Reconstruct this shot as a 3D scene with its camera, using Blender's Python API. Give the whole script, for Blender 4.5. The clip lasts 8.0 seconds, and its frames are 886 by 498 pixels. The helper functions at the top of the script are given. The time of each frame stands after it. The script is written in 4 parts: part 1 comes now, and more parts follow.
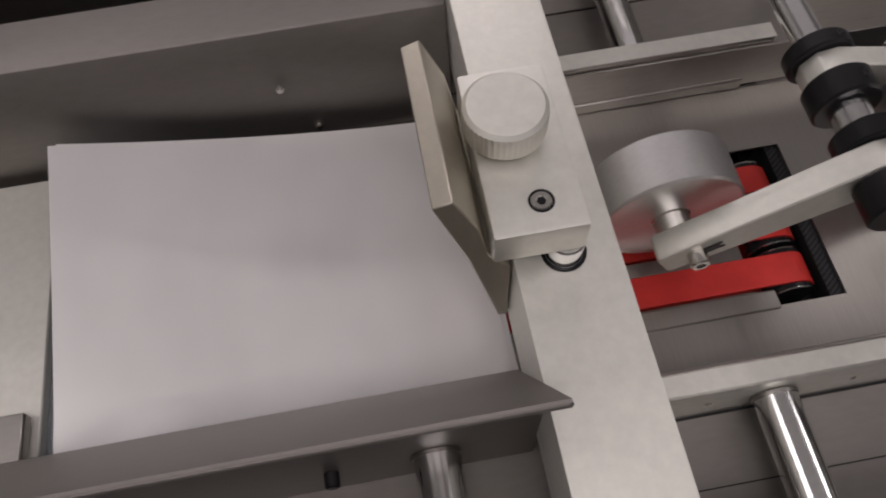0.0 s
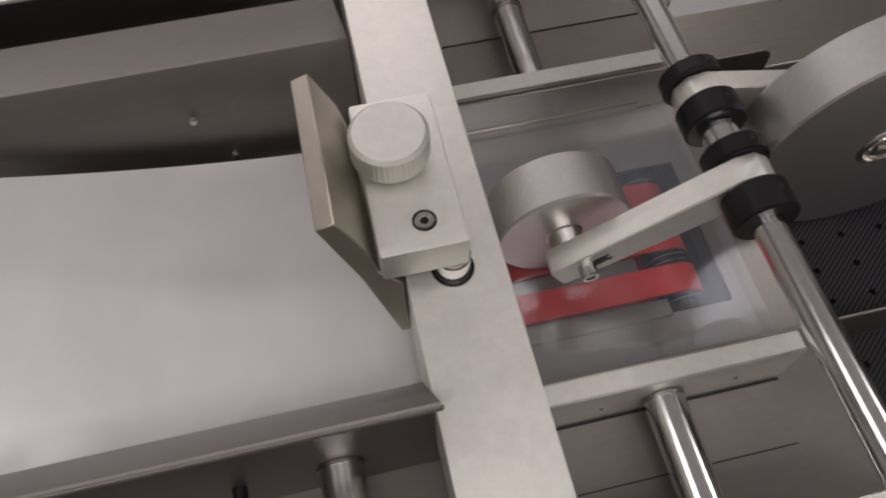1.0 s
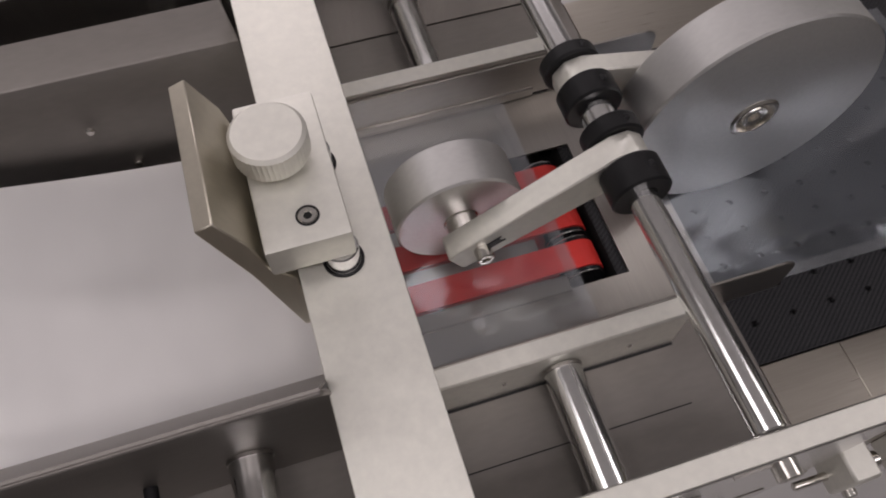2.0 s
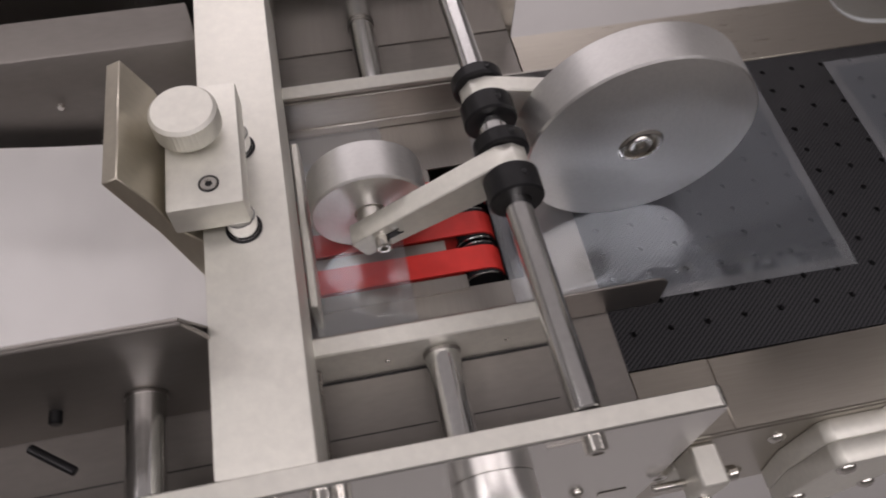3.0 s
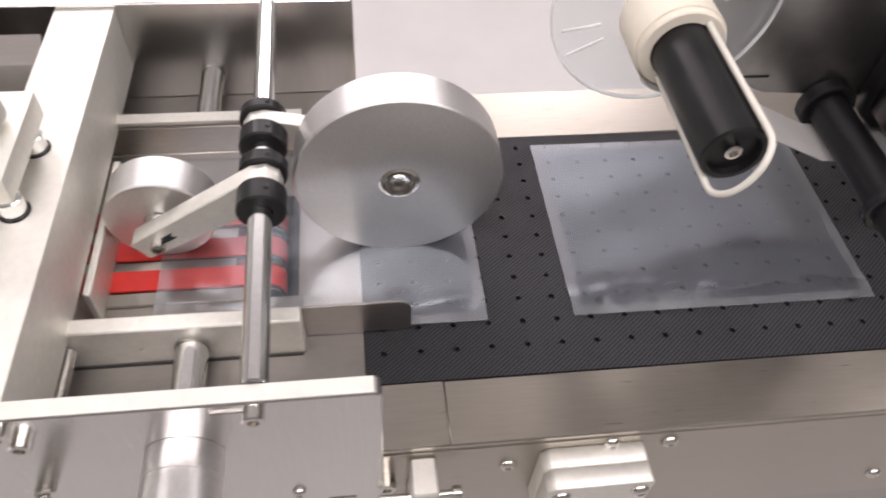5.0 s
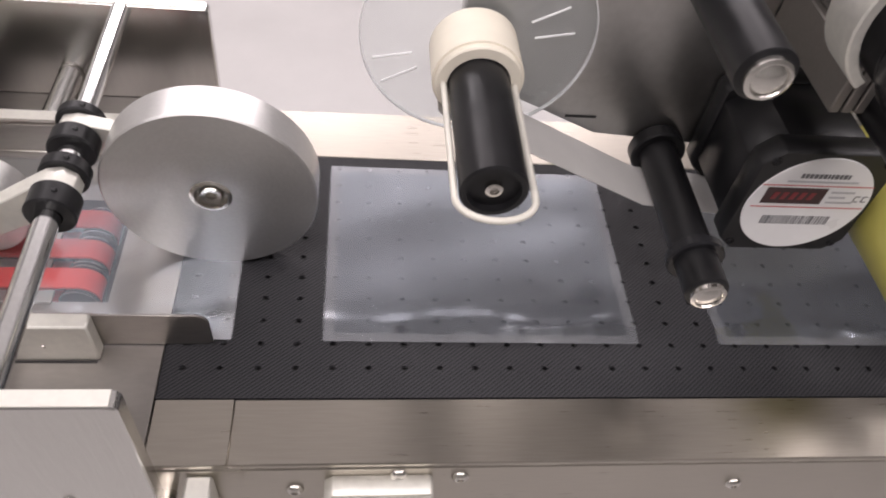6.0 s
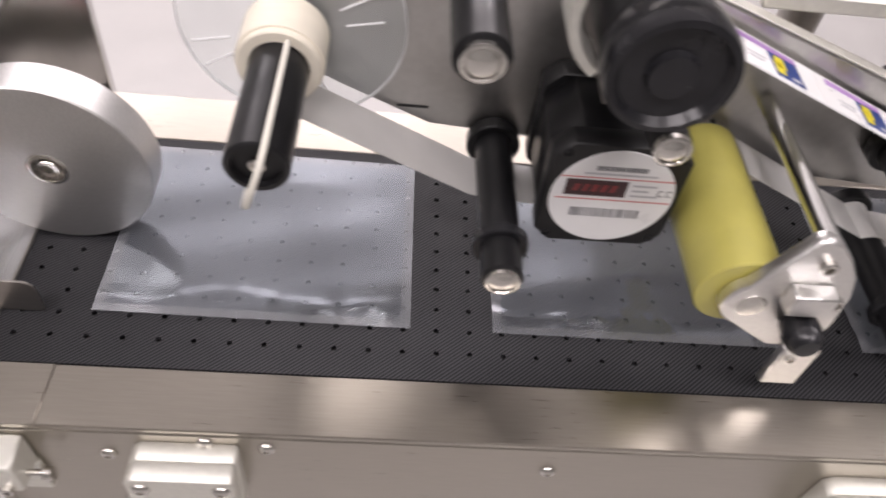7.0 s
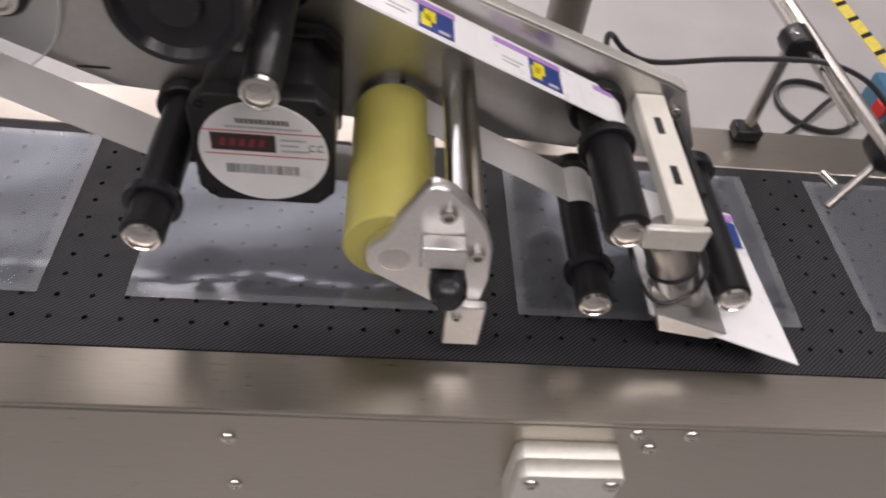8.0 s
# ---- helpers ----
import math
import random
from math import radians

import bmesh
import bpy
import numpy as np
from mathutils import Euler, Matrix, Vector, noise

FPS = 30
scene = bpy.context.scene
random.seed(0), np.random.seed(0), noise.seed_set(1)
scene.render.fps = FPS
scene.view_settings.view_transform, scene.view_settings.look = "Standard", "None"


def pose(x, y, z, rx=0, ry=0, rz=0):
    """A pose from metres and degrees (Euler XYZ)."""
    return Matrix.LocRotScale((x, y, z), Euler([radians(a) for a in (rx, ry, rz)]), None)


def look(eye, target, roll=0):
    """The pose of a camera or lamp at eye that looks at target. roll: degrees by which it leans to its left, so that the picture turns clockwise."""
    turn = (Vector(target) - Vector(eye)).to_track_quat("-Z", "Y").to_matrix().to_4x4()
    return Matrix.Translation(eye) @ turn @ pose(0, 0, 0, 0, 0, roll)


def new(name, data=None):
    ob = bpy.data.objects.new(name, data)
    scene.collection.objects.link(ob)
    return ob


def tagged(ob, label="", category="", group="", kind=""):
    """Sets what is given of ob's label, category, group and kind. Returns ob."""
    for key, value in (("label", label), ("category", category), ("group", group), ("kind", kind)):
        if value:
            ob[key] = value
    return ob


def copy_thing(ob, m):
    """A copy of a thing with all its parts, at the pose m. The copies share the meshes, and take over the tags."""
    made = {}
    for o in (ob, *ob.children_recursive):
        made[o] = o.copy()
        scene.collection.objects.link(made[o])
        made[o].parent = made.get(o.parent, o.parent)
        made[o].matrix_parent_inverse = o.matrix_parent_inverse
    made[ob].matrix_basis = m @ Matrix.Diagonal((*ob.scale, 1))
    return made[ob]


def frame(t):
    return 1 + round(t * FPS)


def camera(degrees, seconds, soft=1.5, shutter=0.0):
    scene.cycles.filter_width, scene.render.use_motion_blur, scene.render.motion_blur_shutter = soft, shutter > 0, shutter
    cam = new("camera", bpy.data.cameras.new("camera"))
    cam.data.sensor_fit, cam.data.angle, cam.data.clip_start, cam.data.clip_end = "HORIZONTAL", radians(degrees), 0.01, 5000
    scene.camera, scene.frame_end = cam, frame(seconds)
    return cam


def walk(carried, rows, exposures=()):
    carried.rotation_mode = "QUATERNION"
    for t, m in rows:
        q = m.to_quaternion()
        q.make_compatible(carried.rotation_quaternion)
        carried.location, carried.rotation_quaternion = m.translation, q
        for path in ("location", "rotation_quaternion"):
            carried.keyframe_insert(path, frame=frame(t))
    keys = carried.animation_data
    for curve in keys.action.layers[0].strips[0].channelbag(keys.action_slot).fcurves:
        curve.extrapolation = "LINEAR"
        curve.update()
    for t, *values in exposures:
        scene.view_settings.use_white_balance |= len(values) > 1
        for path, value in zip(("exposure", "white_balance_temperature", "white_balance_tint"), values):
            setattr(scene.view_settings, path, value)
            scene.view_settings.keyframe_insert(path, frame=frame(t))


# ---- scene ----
# The world's origin is the near left corner of the perforated belt; x runs with the belt, y away from the operator, z up.
cam = camera(61.3, 8.0, soft=1.9, shutter=0.35)

PATH = [
    (0, (-0.237, -0.043, 0.328), (-0.146, 0.872, -1.448), -4.8),
    (0.5, (-0.228, -0.053, 0.334), (-0.076, 0.905, -1.415), -3.1),
    (1, (-0.212, -0.058, 0.341), (-0.016, 0.895, -1.407), -1.3),
    (1.5, (-0.198, -0.064, 0.348), (0.107, 0.828, -1.416), 2.3),
    (1.7, (-0.193, -0.068, 0.347), (0.109, 0.83, -1.415), 1.0),
    (2.8, (-0.15, -0.103, 0.37), (0.111, 0.84, -1.374), 1.3),
    (3, (-0.133, -0.128, 0.374), (0.102, 0.887, -1.332), 1.8),
    (3.5, (-0.089, -0.177, 0.384), (0.098, 0.959, -1.251), 2.5),
    (4, (-0.048, -0.21, 0.389), (0.144, 0.993, -1.198), 3.6),
    (4.2, (-0.041, -0.218, 0.391), (0.146, 0.988, -1.193), 3.7),
    (5.3, (0.038, -0.207, 0.385), (0.28, 1.055, -1.146), 5.6),
    (5.5, (0.067, -0.203, 0.378), (0.354, 1.064, -1.143), 7.5),
    (6, (0.111, -0.217, 0.397), (0.348, 1.06, -1.124), 9.2),
    (6.5, (0.15, -0.231, 0.402), (0.31, 1.065, -1.113), 7.6),
    (7, (0.238, -0.241, 0.41), (0.393, 1.055, -1.106), 8.7),
    (7.5, (0.356, -0.249, 0.41), (0.483, 1.071, -1.088), 8.1),
    (8, (0.432, -0.264, 0.402), (0.618, 1.062, -1.084), 9.1),
]
walk(cam, [(t, look(e, g, r)) for t, e, g, r in PATH], exposures=[(0.0, -1.16), (1.5, -1.02), (3.0, -0.82), (3.5, -0.32), (4.0, 0.0), (5.5, 0.28), (6.5, 0.06), (7.0, 0.33), (7.5, 0.08), (8.0, -0.12)])

FLOOR = -0.85
TOP_OF_HALL = 3.4
BELT_SPEED = 0.2195

# ---- light ----
world = bpy.data.worlds.new("hall")
scene.world = world
world.use_nodes = True
world.node_tree.nodes["Background"].inputs[0].default_value = (0.75, 0.8, 0.9, 1)
world.node_tree.nodes["Background"].inputs[1].default_value = 0.3
scene.view_settings.exposure = 0.0


def ceiling_or_fill_lamp(x, y, z, sx, sy, watts, turn=0):
    data = bpy.data.lights.new("ceiling_or_fill_lamp", "AREA")
    data.shape, data.size, data.size_y, data.energy = "RECTANGLE", sx, sy, watts
    data.color = (1.0, 0.895, 0.935)
    ob = new("ceiling_or_fill_lamp", data)
    ob.matrix_world = pose(x, y, z, turn)
    return ob


LAMPS = [(x, y, watts) for y, watts in ((4.2, 66.0), (-1.0, 20.0)) for x in (-1.9, -0.2, 1.5)] + [(-1.9, 0.3, 8.0), (2.7, 0.3, 18.0)]
for lx, ly, watts in LAMPS:
    ceiling_or_fill_lamp(lx, ly, 2.30, 1.2, 0.5, watts)
    # Added upward fill, no real source: brightens the ceiling that film and steel mirror.
    ceiling_or_fill_lamp(lx, ly, 2.40, 1.2, 0.5, watts * 0.40, 180)


# ---- materials ----
def nodes_of(name):
    m = bpy.data.materials.new(name)
    m.use_nodes = True
    nt = m.node_tree
    return m, nt, nt.nodes["Principled BSDF"]


def put(nt, kind, **values):
    n = nt.nodes.new(kind)
    for key, value in values.items():
        n.inputs[key.replace("_", " ")].default_value = value
    return n


def coords(nt, scale, space="Object"):
    tc = nt.nodes.new("ShaderNodeTexCoord")
    mp = put(nt, "ShaderNodeMapping", Scale=scale)
    nt.links.new(tc.outputs[space], mp.inputs[0])
    return mp.outputs[0]


def mixed(nt, fac, a, b):
    mx = nt.nodes.new("ShaderNodeMix")
    mx.data_type = "RGBA"
    mx.inputs[6].default_value, mx.inputs[7].default_value = (*a, 1), (*b, 1)
    nt.links.new(fac, mx.inputs[0])
    return mx.outputs[2]


def ramp_to(nt, source, lo, hi, out_lo, out_hi):
    mr = nt.nodes.new("ShaderNodeMapRange")
    mr.inputs[1].default_value, mr.inputs[2].default_value = lo, hi
    mr.inputs[3].default_value, mr.inputs[4].default_value = out_lo, out_hi
    nt.links.new(source, mr.inputs[0])
    return mr.outputs[0]


def brushed(name, base, rough, grain=(6, 220, 220), metal=1.0, strength=0.025, spread=0.06):
    """Metal with a brushed grain along x, blotches of handling and uneven gloss."""
    m, nt, p = nodes_of(name)
    fine = put(nt, "ShaderNodeTexNoise", Scale=6.0, Detail=3.0)
    nt.links.new(coords(nt, grain), fine.inputs["Vector"])
    blot = put(nt, "ShaderNodeTexNoise", Scale=14.0, Detail=4.0)
    nt.links.new(coords(nt, (1, 1, 1)), blot.inputs["Vector"])
    both = nt.nodes.new("ShaderNodeMath")
    both.operation = "ADD"
    half = nt.nodes.new("ShaderNodeMath")
    half.operation = "MULTIPLY"
    half.inputs[1].default_value = 0.35
    nt.links.new(blot.outputs[0], half.inputs[0])
    nt.links.new(fine.outputs[0], both.inputs[0])
    nt.links.new(half.outputs[0], both.inputs[1])
    dark = tuple(c * 0.93 for c in base)
    lite = tuple(min(1, c * 1.04) for c in base)
    nt.links.new(mixed(nt, ramp_to(nt, both.outputs[0], 0.45, 1.0, 0, 1), dark, lite), p.inputs["Base Color"])
    nt.links.new(ramp_to(nt, both.outputs[0], 0.4, 1.05, rough - spread * 0.5, rough + spread), p.inputs["Roughness"])
    p.inputs["Metallic"].default_value = metal
    bump = put(nt, "ShaderNodeBump", Strength=strength, Distance=0.0004)
    nt.links.new(fine.outputs[0], bump.inputs["Height"])
    nt.links.new(bump.outputs[0], p.inputs["Normal"])
    return m


def plain(name, base, rough, metal=0.0, vary=0.12, scale=60.0, bump_by=0.08, coat=0.0):
    """Paint, rubber or plastic with mottling, uneven gloss and a fine skin."""
    m, nt, p = nodes_of(name)
    n = put(nt, "ShaderNodeTexNoise", Scale=scale, Detail=5.0)
    nt.links.new(coords(nt, (1, 1, 1)), n.inputs["Vector"])
    nt.links.new(mixed(nt, ramp_to(nt, n.outputs[0], 0.3, 0.7, 0, 1), tuple(c * (1 - vary) for c in base), tuple(min(1, c * (1 + vary)) for c in base)), p.inputs["Base Color"])
    nt.links.new(ramp_to(nt, n.outputs[0], 0.3, 0.7, max(0.02, rough - 0.07), rough + 0.07), p.inputs["Roughness"])
    fine = put(nt, "ShaderNodeTexNoise", Scale=scale * 18, Detail=2.0)
    nt.links.new(coords(nt, (1, 1, 1)), fine.inputs["Vector"])
    bump = put(nt, "ShaderNodeBump", Strength=bump_by, Distance=0.0003)
    nt.links.new(fine.outputs[0], bump.inputs["Height"])
    nt.links.new(bump.outputs[0], p.inputs["Normal"])
    p.inputs["Metallic"].default_value = metal
    p.inputs["Coat Weight"].default_value = coat
    return m


STEEL = brushed("brushed_stainless", (0.42, 0.39, 0.34), 0.29, grain=(8, 160, 160), strength=0.0008, spread=0.04)
STEEL_DARK = brushed("folded_stainless", (0.40, 0.38, 0.355), 0.34, grain=(20, 60, 60), strength=0.004, spread=0.03)
SIDE_PLATE = brushed("satin_side_plate", (0.70, 0.69, 0.67), 0.24, grain=(160, 160, 8), strength=0.006, spread=0.04)
# Rougher stainless, its base darkened for the dim surroundings that guards and aprons mirror.
GUARD = brushed("dull_darkened_stainless", (0.28, 0.262, 0.245), 0.54, grain=(20, 60, 60), strength=0.003, spread=0.03)
HEAD_PLATE = brushed("satin_mounting_plate", (0.55, 0.54, 0.52), 0.30, grain=(30, 30, 30), strength=0.01, spread=0.04)
STEEL_Y = brushed("stainless_cross_grain", (0.42, 0.40, 0.37), 0.34, grain=(160, 8, 160), strength=0.008, spread=0.04)
ALU = brushed("matt_aluminium", (0.80, 0.79, 0.73), 0.55, grain=(40, 40, 40), strength=0.03, metal=0.9)
ALU_TURNED = brushed("turned_aluminium", (0.74, 0.735, 0.72), 0.40, grain=(90, 90, 90), strength=0.03)
ALU_GLOSS = brushed("anodised_aluminium", (0.80, 0.79, 0.77), 0.34, grain=(60, 60, 60), strength=0.03)
GATE_PLATE = brushed("gate_plate_metal", (0.60, 0.56, 0.47), 0.42, grain=(60, 60, 12), strength=0.05)
CHROME = brushed("chromed_rod", (0.86, 0.86, 0.85), 0.13, grain=(60, 60, 60), strength=0.01, spread=0.04)
SCREW = brushed("screw_steel", (0.68, 0.66, 0.62), 0.20, grain=(80, 80, 80), strength=0.02)
BLACK = plain("black_anodised", (0.010, 0.010, 0.011), 0.36, vary=0.2)
BLACK_GLOSS = plain("black_plastic", (0.016, 0.016, 0.018), 0.22, vary=0.2)
BLACK_MATT = plain("black_enamel", (0.012, 0.012, 0.013), 0.42, vary=0.3)
for black in (BLACK, BLACK_GLOSS, BLACK_MATT):
    black.node_tree.nodes["Principled BSDF"].inputs["Specular IOR Level"].default_value = 0.33
# Near-black: shade inside hollows put into the colour, and dark seams.
DARK = plain("shade_and_seam_black", (0.012, 0.012, 0.012), 0.7)
RED = plain("red_rubber", (0.62, 0.035, 0.028), 0.45, vary=0.10, scale=90)
YELLOW = plain("yellow_polyurethane", (0.47, 0.43, 0.11), 0.38, vary=0.07, scale=40, coat=0.15)
CREAM = plain("cream_paper_core", (0.80, 0.75, 0.63), 0.6, vary=0.04)
PAPER = plain("backing_paper", (0.62, 0.61, 0.59), 0.38, vary=0.03)
LABEL_WHITE = plain("white_label", (0.86, 0.86, 0.86), 0.32, vary=0.02)
PURPLE = plain("purple_print", (0.42, 0.24, 0.55), 0.35, vary=0.1)
NAVY = plain("navy_print", (0.02, 0.05, 0.22), 0.35, vary=0.2, scale=300)
YELLOW_PRINT = plain("yellow_print", (0.78, 0.66, 0.02), 0.35, vary=0.15, scale=300)
STICKER = plain("white_sticker", (0.84, 0.84, 0.84), 0.34, vary=0.02)
MAROON = plain("dark_red_print", (0.035, 0.006, 0.008), 0.35, vary=0.1)
MARK_RED = plain("deep_red_print", (0.22, 0.02, 0.025), 0.4)
RED_PRINT = plain("red_print", (0.55, 0.06, 0.06), 0.4)
GREY_PRINT = plain("grey_print", (0.16, 0.16, 0.17), 0.45)
PALE_PRINT = plain("pale_grey_print", (0.5, 0.5, 0.52), 0.45)
CABLE = plain("black_cable", (0.02, 0.02, 0.022), 0.4)
WALL = plain("hall_wall_paint", (0.42, 0.42, 0.41), 0.7, vary=0.04, scale=3)
CEILING = plain("hall_ceiling_paint", (0.72, 0.72, 0.715), 0.8, vary=0.04, scale=3)
FLOOR_MAT = plain("grey_floor_coating", (0.40, 0.39, 0.38), 0.42, vary=0.06, scale=5)
LENS = plain("lamp_diffuser", (0.8, 0.8, 0.8), 0.5)
LENS.node_tree.nodes["Principled BSDF"].inputs["Emission Color"].default_value = (1, 0.96, 0.92, 1)
LENS.node_tree.nodes["Principled BSDF"].inputs["Emission Strength"].default_value = 3.0
TAPE = plain("hazard_yellow", (0.75, 0.62, 0.10), 0.5)
WHITE_BAR = plain("cream_plastic_bar", (0.72, 0.70, 0.62), 0.4, vary=0.04)
BLUE = plain("blue_plastic", (0.05, 0.16, 0.26), 0.4)


def film_material(name, tint, share, rough, mirror, cloud=0.0):
    """Clear plastic film: part of the light goes straight through, the rest is mirrored or scattered."""
    m, nt, p = nodes_of(name)
    m.surface_render_method = "BLENDED"
    n = put(nt, "ShaderNodeTexNoise", Scale=14.0, Detail=2.0)
    nt.links.new(coords(nt, (1.6, 1, 1)), n.inputs["Vector"])
    nt.links.new(mixed(nt, ramp_to(nt, n.outputs[0], 0.2, 0.8, 0, 1), tuple(c * 0.93 for c in tint), tuple(min(1, c * 1.07) for c in tint)), p.inputs["Base Color"])
    p.inputs["Metallic"].default_value = mirror
    p.inputs["Roughness"].default_value = rough
    nt.links.new(ramp_to(nt, n.outputs[0], 0.25, 0.75, share - cloud, share + cloud), p.inputs["Alpha"])
    return m


FILM = film_material("clear_bag_film", (0.76, 0.835, 0.925), 0.25, 0.17, 0.80, 0.02)
SEAM = film_material("sealed_bag_edge", (0.62, 0.65, 0.69), 0.36, 0.22, 0.6, 0.04)
STACK = film_material("stacked_bag_film", (0.80, 0.79, 0.78), 0.95, 0.30, 0.22)


def acrylic(name):
    m, nt, p = nodes_of(name)
    p.inputs["Base Color"].default_value = (0.9, 0.92, 0.93, 1)
    p.inputs["Roughness"].default_value = 0.05
    clear = put(nt, "ShaderNodeBsdfTransparent", Color=(0.96, 0.97, 0.97, 1))
    mix = nt.nodes.new("ShaderNodeMixShader")
    n = put(nt, "ShaderNodeTexNoise", Scale=30.0, Detail=3.0)
    nt.links.new(coords(nt, (1, 1, 1)), n.inputs["Vector"])
    nt.links.new(ramp_to(nt, n.outputs[0], 0.3, 0.7, 0.07, 0.12), mix.inputs[0])
    nt.links.new(clear.outputs[0], mix.inputs[1])
    nt.links.new(p.outputs[0], mix.inputs[2])
    nt.links.new(mix.outputs[0], nt.nodes["Material Output"].inputs[0])
    return m


ACRYLIC = acrylic("clear_acrylic")
ACRYLIC_EDGE = plain("frosted_acrylic_edge", (0.82, 0.83, 0.83), 0.35)


def belt_material():
    """Black belt with a fine slanting weave, dusty in places."""
    m, nt, p = nodes_of("black_woven_belt")
    w = put(nt, "ShaderNodeTexWave", Scale=186.5, Distortion=0.0, Detail=1.0)
    w.wave_type, w.bands_direction = "BANDS", "DIAGONAL"
    nt.links.new(coords(nt, (1.0, -1.25, 0.0)), w.inputs["Vector"])
    d = put(nt, "ShaderNodeTexNoise", Scale=45.0, Detail=5.0)
    nt.links.new(coords(nt, (1, 1, 1)), d.inputs["Vector"])
    nt.links.new(mixed(nt, ramp_to(nt, w.outputs[1], 0.3, 0.85, 0, 1), (0.006, 0.006, 0.0072), (0.044, 0.044, 0.048)), p.inputs["Base Color"])
    nt.links.new(ramp_to(nt, d.outputs[0], 0.3, 0.7, 0.46, 0.62), p.inputs["Roughness"])
    p.inputs["Specular IOR Level"].default_value = 0.24
    bump = put(nt, "ShaderNodeBump", Strength=0.4, Distance=0.0004)
    nt.links.new(w.outputs[1], bump.inputs["Height"])
    nt.links.new(bump.outputs[0], p.inputs["Normal"])
    return m


BELT = belt_material()


# ---- mesh tools ----
def finish(bm, bevel=0.0, segments=1):
    if bevel:
        sharp = [e for e in bm.edges if len(e.link_faces) == 2 and e.calc_face_angle(0) > 0.6]
        bmesh.ops.bevel(bm, geom=sharp, offset=bevel, segments=segments, affect="EDGES", profile=0.6, clamp_overlap=True)
    return bm


def box(x0, x1, y0, y1, z0, z1, bevel=0.0008, segments=1, bm=None):
    b = bmesh.new()
    bmesh.ops.create_cube(b, size=1, matrix=Matrix.Translation(((x0 + x1) / 2, (y0 + y1) / 2, (z0 + z1) / 2)) @ Matrix.Diagonal((x1 - x0, y1 - y0, z1 - z0, 1)))
    finish(b, bevel, segments)
    return b if bm is None else join(bm, b)


def join(bm, other):
    me = bpy.data.meshes.new("joined")
    other.to_mesh(me)
    bm.from_mesh(me)
    bpy.data.meshes.remove(me)
    other.free()
    return bm


def aim(a, b):
    """The pose whose z runs from a to b, at a."""
    d = Vector(b) - Vector(a)
    return Matrix.Translation(a) @ d.to_track_quat("Z", "Y").to_matrix().to_4x4(), d.length


def lathe(a, b, profile, sides=40, bm=None, m=None):
    """A turned piece on the axis a to b; profile: (distance along, radius)."""
    turn, _ = aim(a, b)
    out = bmesh.new()
    rings = []
    for h, r in profile:
        rings.append([out.verts.new(turn @ Vector((r * math.cos(2 * math.pi * i / sides), r * math.sin(2 * math.pi * i / sides), h))) for i in range(sides)] if r > 1e-6 else [out.verts.new(turn @ Vector((0, 0, h)))])
    for p, q in zip(rings, rings[1:]):
        for i in range(sides):
            k = (i + 1) % sides
            if len(p) == 1 and len(q) == 1:
                continue
            if len(p) == 1:
                f = [p[0], q[k], q[i]]
            elif len(q) == 1:
                f = [p[i], p[k], q[0]]
            else:
                f = [p[i], p[k], q[k], q[i]]
            out.faces.new(f)
    return out if bm is None else join(bm, out)


def rod(a, b, r, bevel=0.0006, sides=32, bm=None):
    n = (Vector(b) - Vector(a)).length
    return lathe(a, b, [(0, 0), (0, r - bevel), (bevel, r), (n - bevel, r), (n, r - bevel), (n, 0)], sides, bm)


def tube_ring(a, b, r, inner, bevel=0.0005, sides=40):
    n = (Vector(b) - Vector(a)).length
    return lathe(a, b, [(0, inner), (0, r - bevel), (bevel, r), (n - bevel, r), (n, r - bevel), (n, inner), (0, inner)], sides)


def prism(points, axis, lo, hi, bevel=0.0008, segments=1):
    """A plate: the outline in the two other axes, thick from lo to hi on the axis."""
    b = bmesh.new()

    def at(p, v):
        return {"x": (v, p[0], p[1]), "y": (p[0], v, p[1]), "z": (p[0], p[1], v)}[axis]
    low = [b.verts.new(at(p, lo)) for p in points]
    high = [b.verts.new(at(p, hi)) for p in points]
    b.faces.new(low)
    b.faces.new(list(reversed(high)))
    n = len(points)
    for i in range(n):
        k = (i + 1) % n
        b.faces.new([low[k], low[i], high[i], high[k]])
    bmesh.ops.recalc_face_normals(b, faces=b.faces)
    return finish(b, bevel, segments)


def arc(cx, cz, r, a0, a1, steps=8):
    return [(cx + r * math.cos(radians(a0 + (a1 - a0) * i / steps)), cz + r * math.sin(radians(a0 + (a1 - a0) * i / steps))) for i in range(steps + 1)]


def part(name, bm, material, parent=None, label="", smooth=True):
    me = bpy.data.meshes.new(name)
    bmesh.ops.recalc_face_normals(bm, faces=bm.faces)
    bm.to_mesh(me)
    bm.free()
    me.materials.append(material)
    if smooth:
        me.shade_smooth()
        me.set_sharp_from_angle(angle=radians(38))
    ob = new(name, me)
    if parent is not None:
        ob.parent = parent
        ob.matrix_parent_inverse = Matrix.Identity(4)
        if parent.name in ORIGIN:
            ob.matrix_basis = Matrix.Translation(-Vector(ORIGIN[parent.name]))
    if label:
        tagged(ob, label)
    return ob


ORIGIN = {}


def thing(name, label, category, base=(0, 0, 0), group="", kind=""):
    ob = new(name)
    ob.empty_display_size = 0.02
    ob.location = base
    ORIGIN[ob.name] = base
    return tagged(ob, label, category, group, kind)


def single(name, bm, material, label, category, group="", kind="", smooth=True):
    return tagged(part(name, bm, material, None, "", smooth), label, category, group, kind)


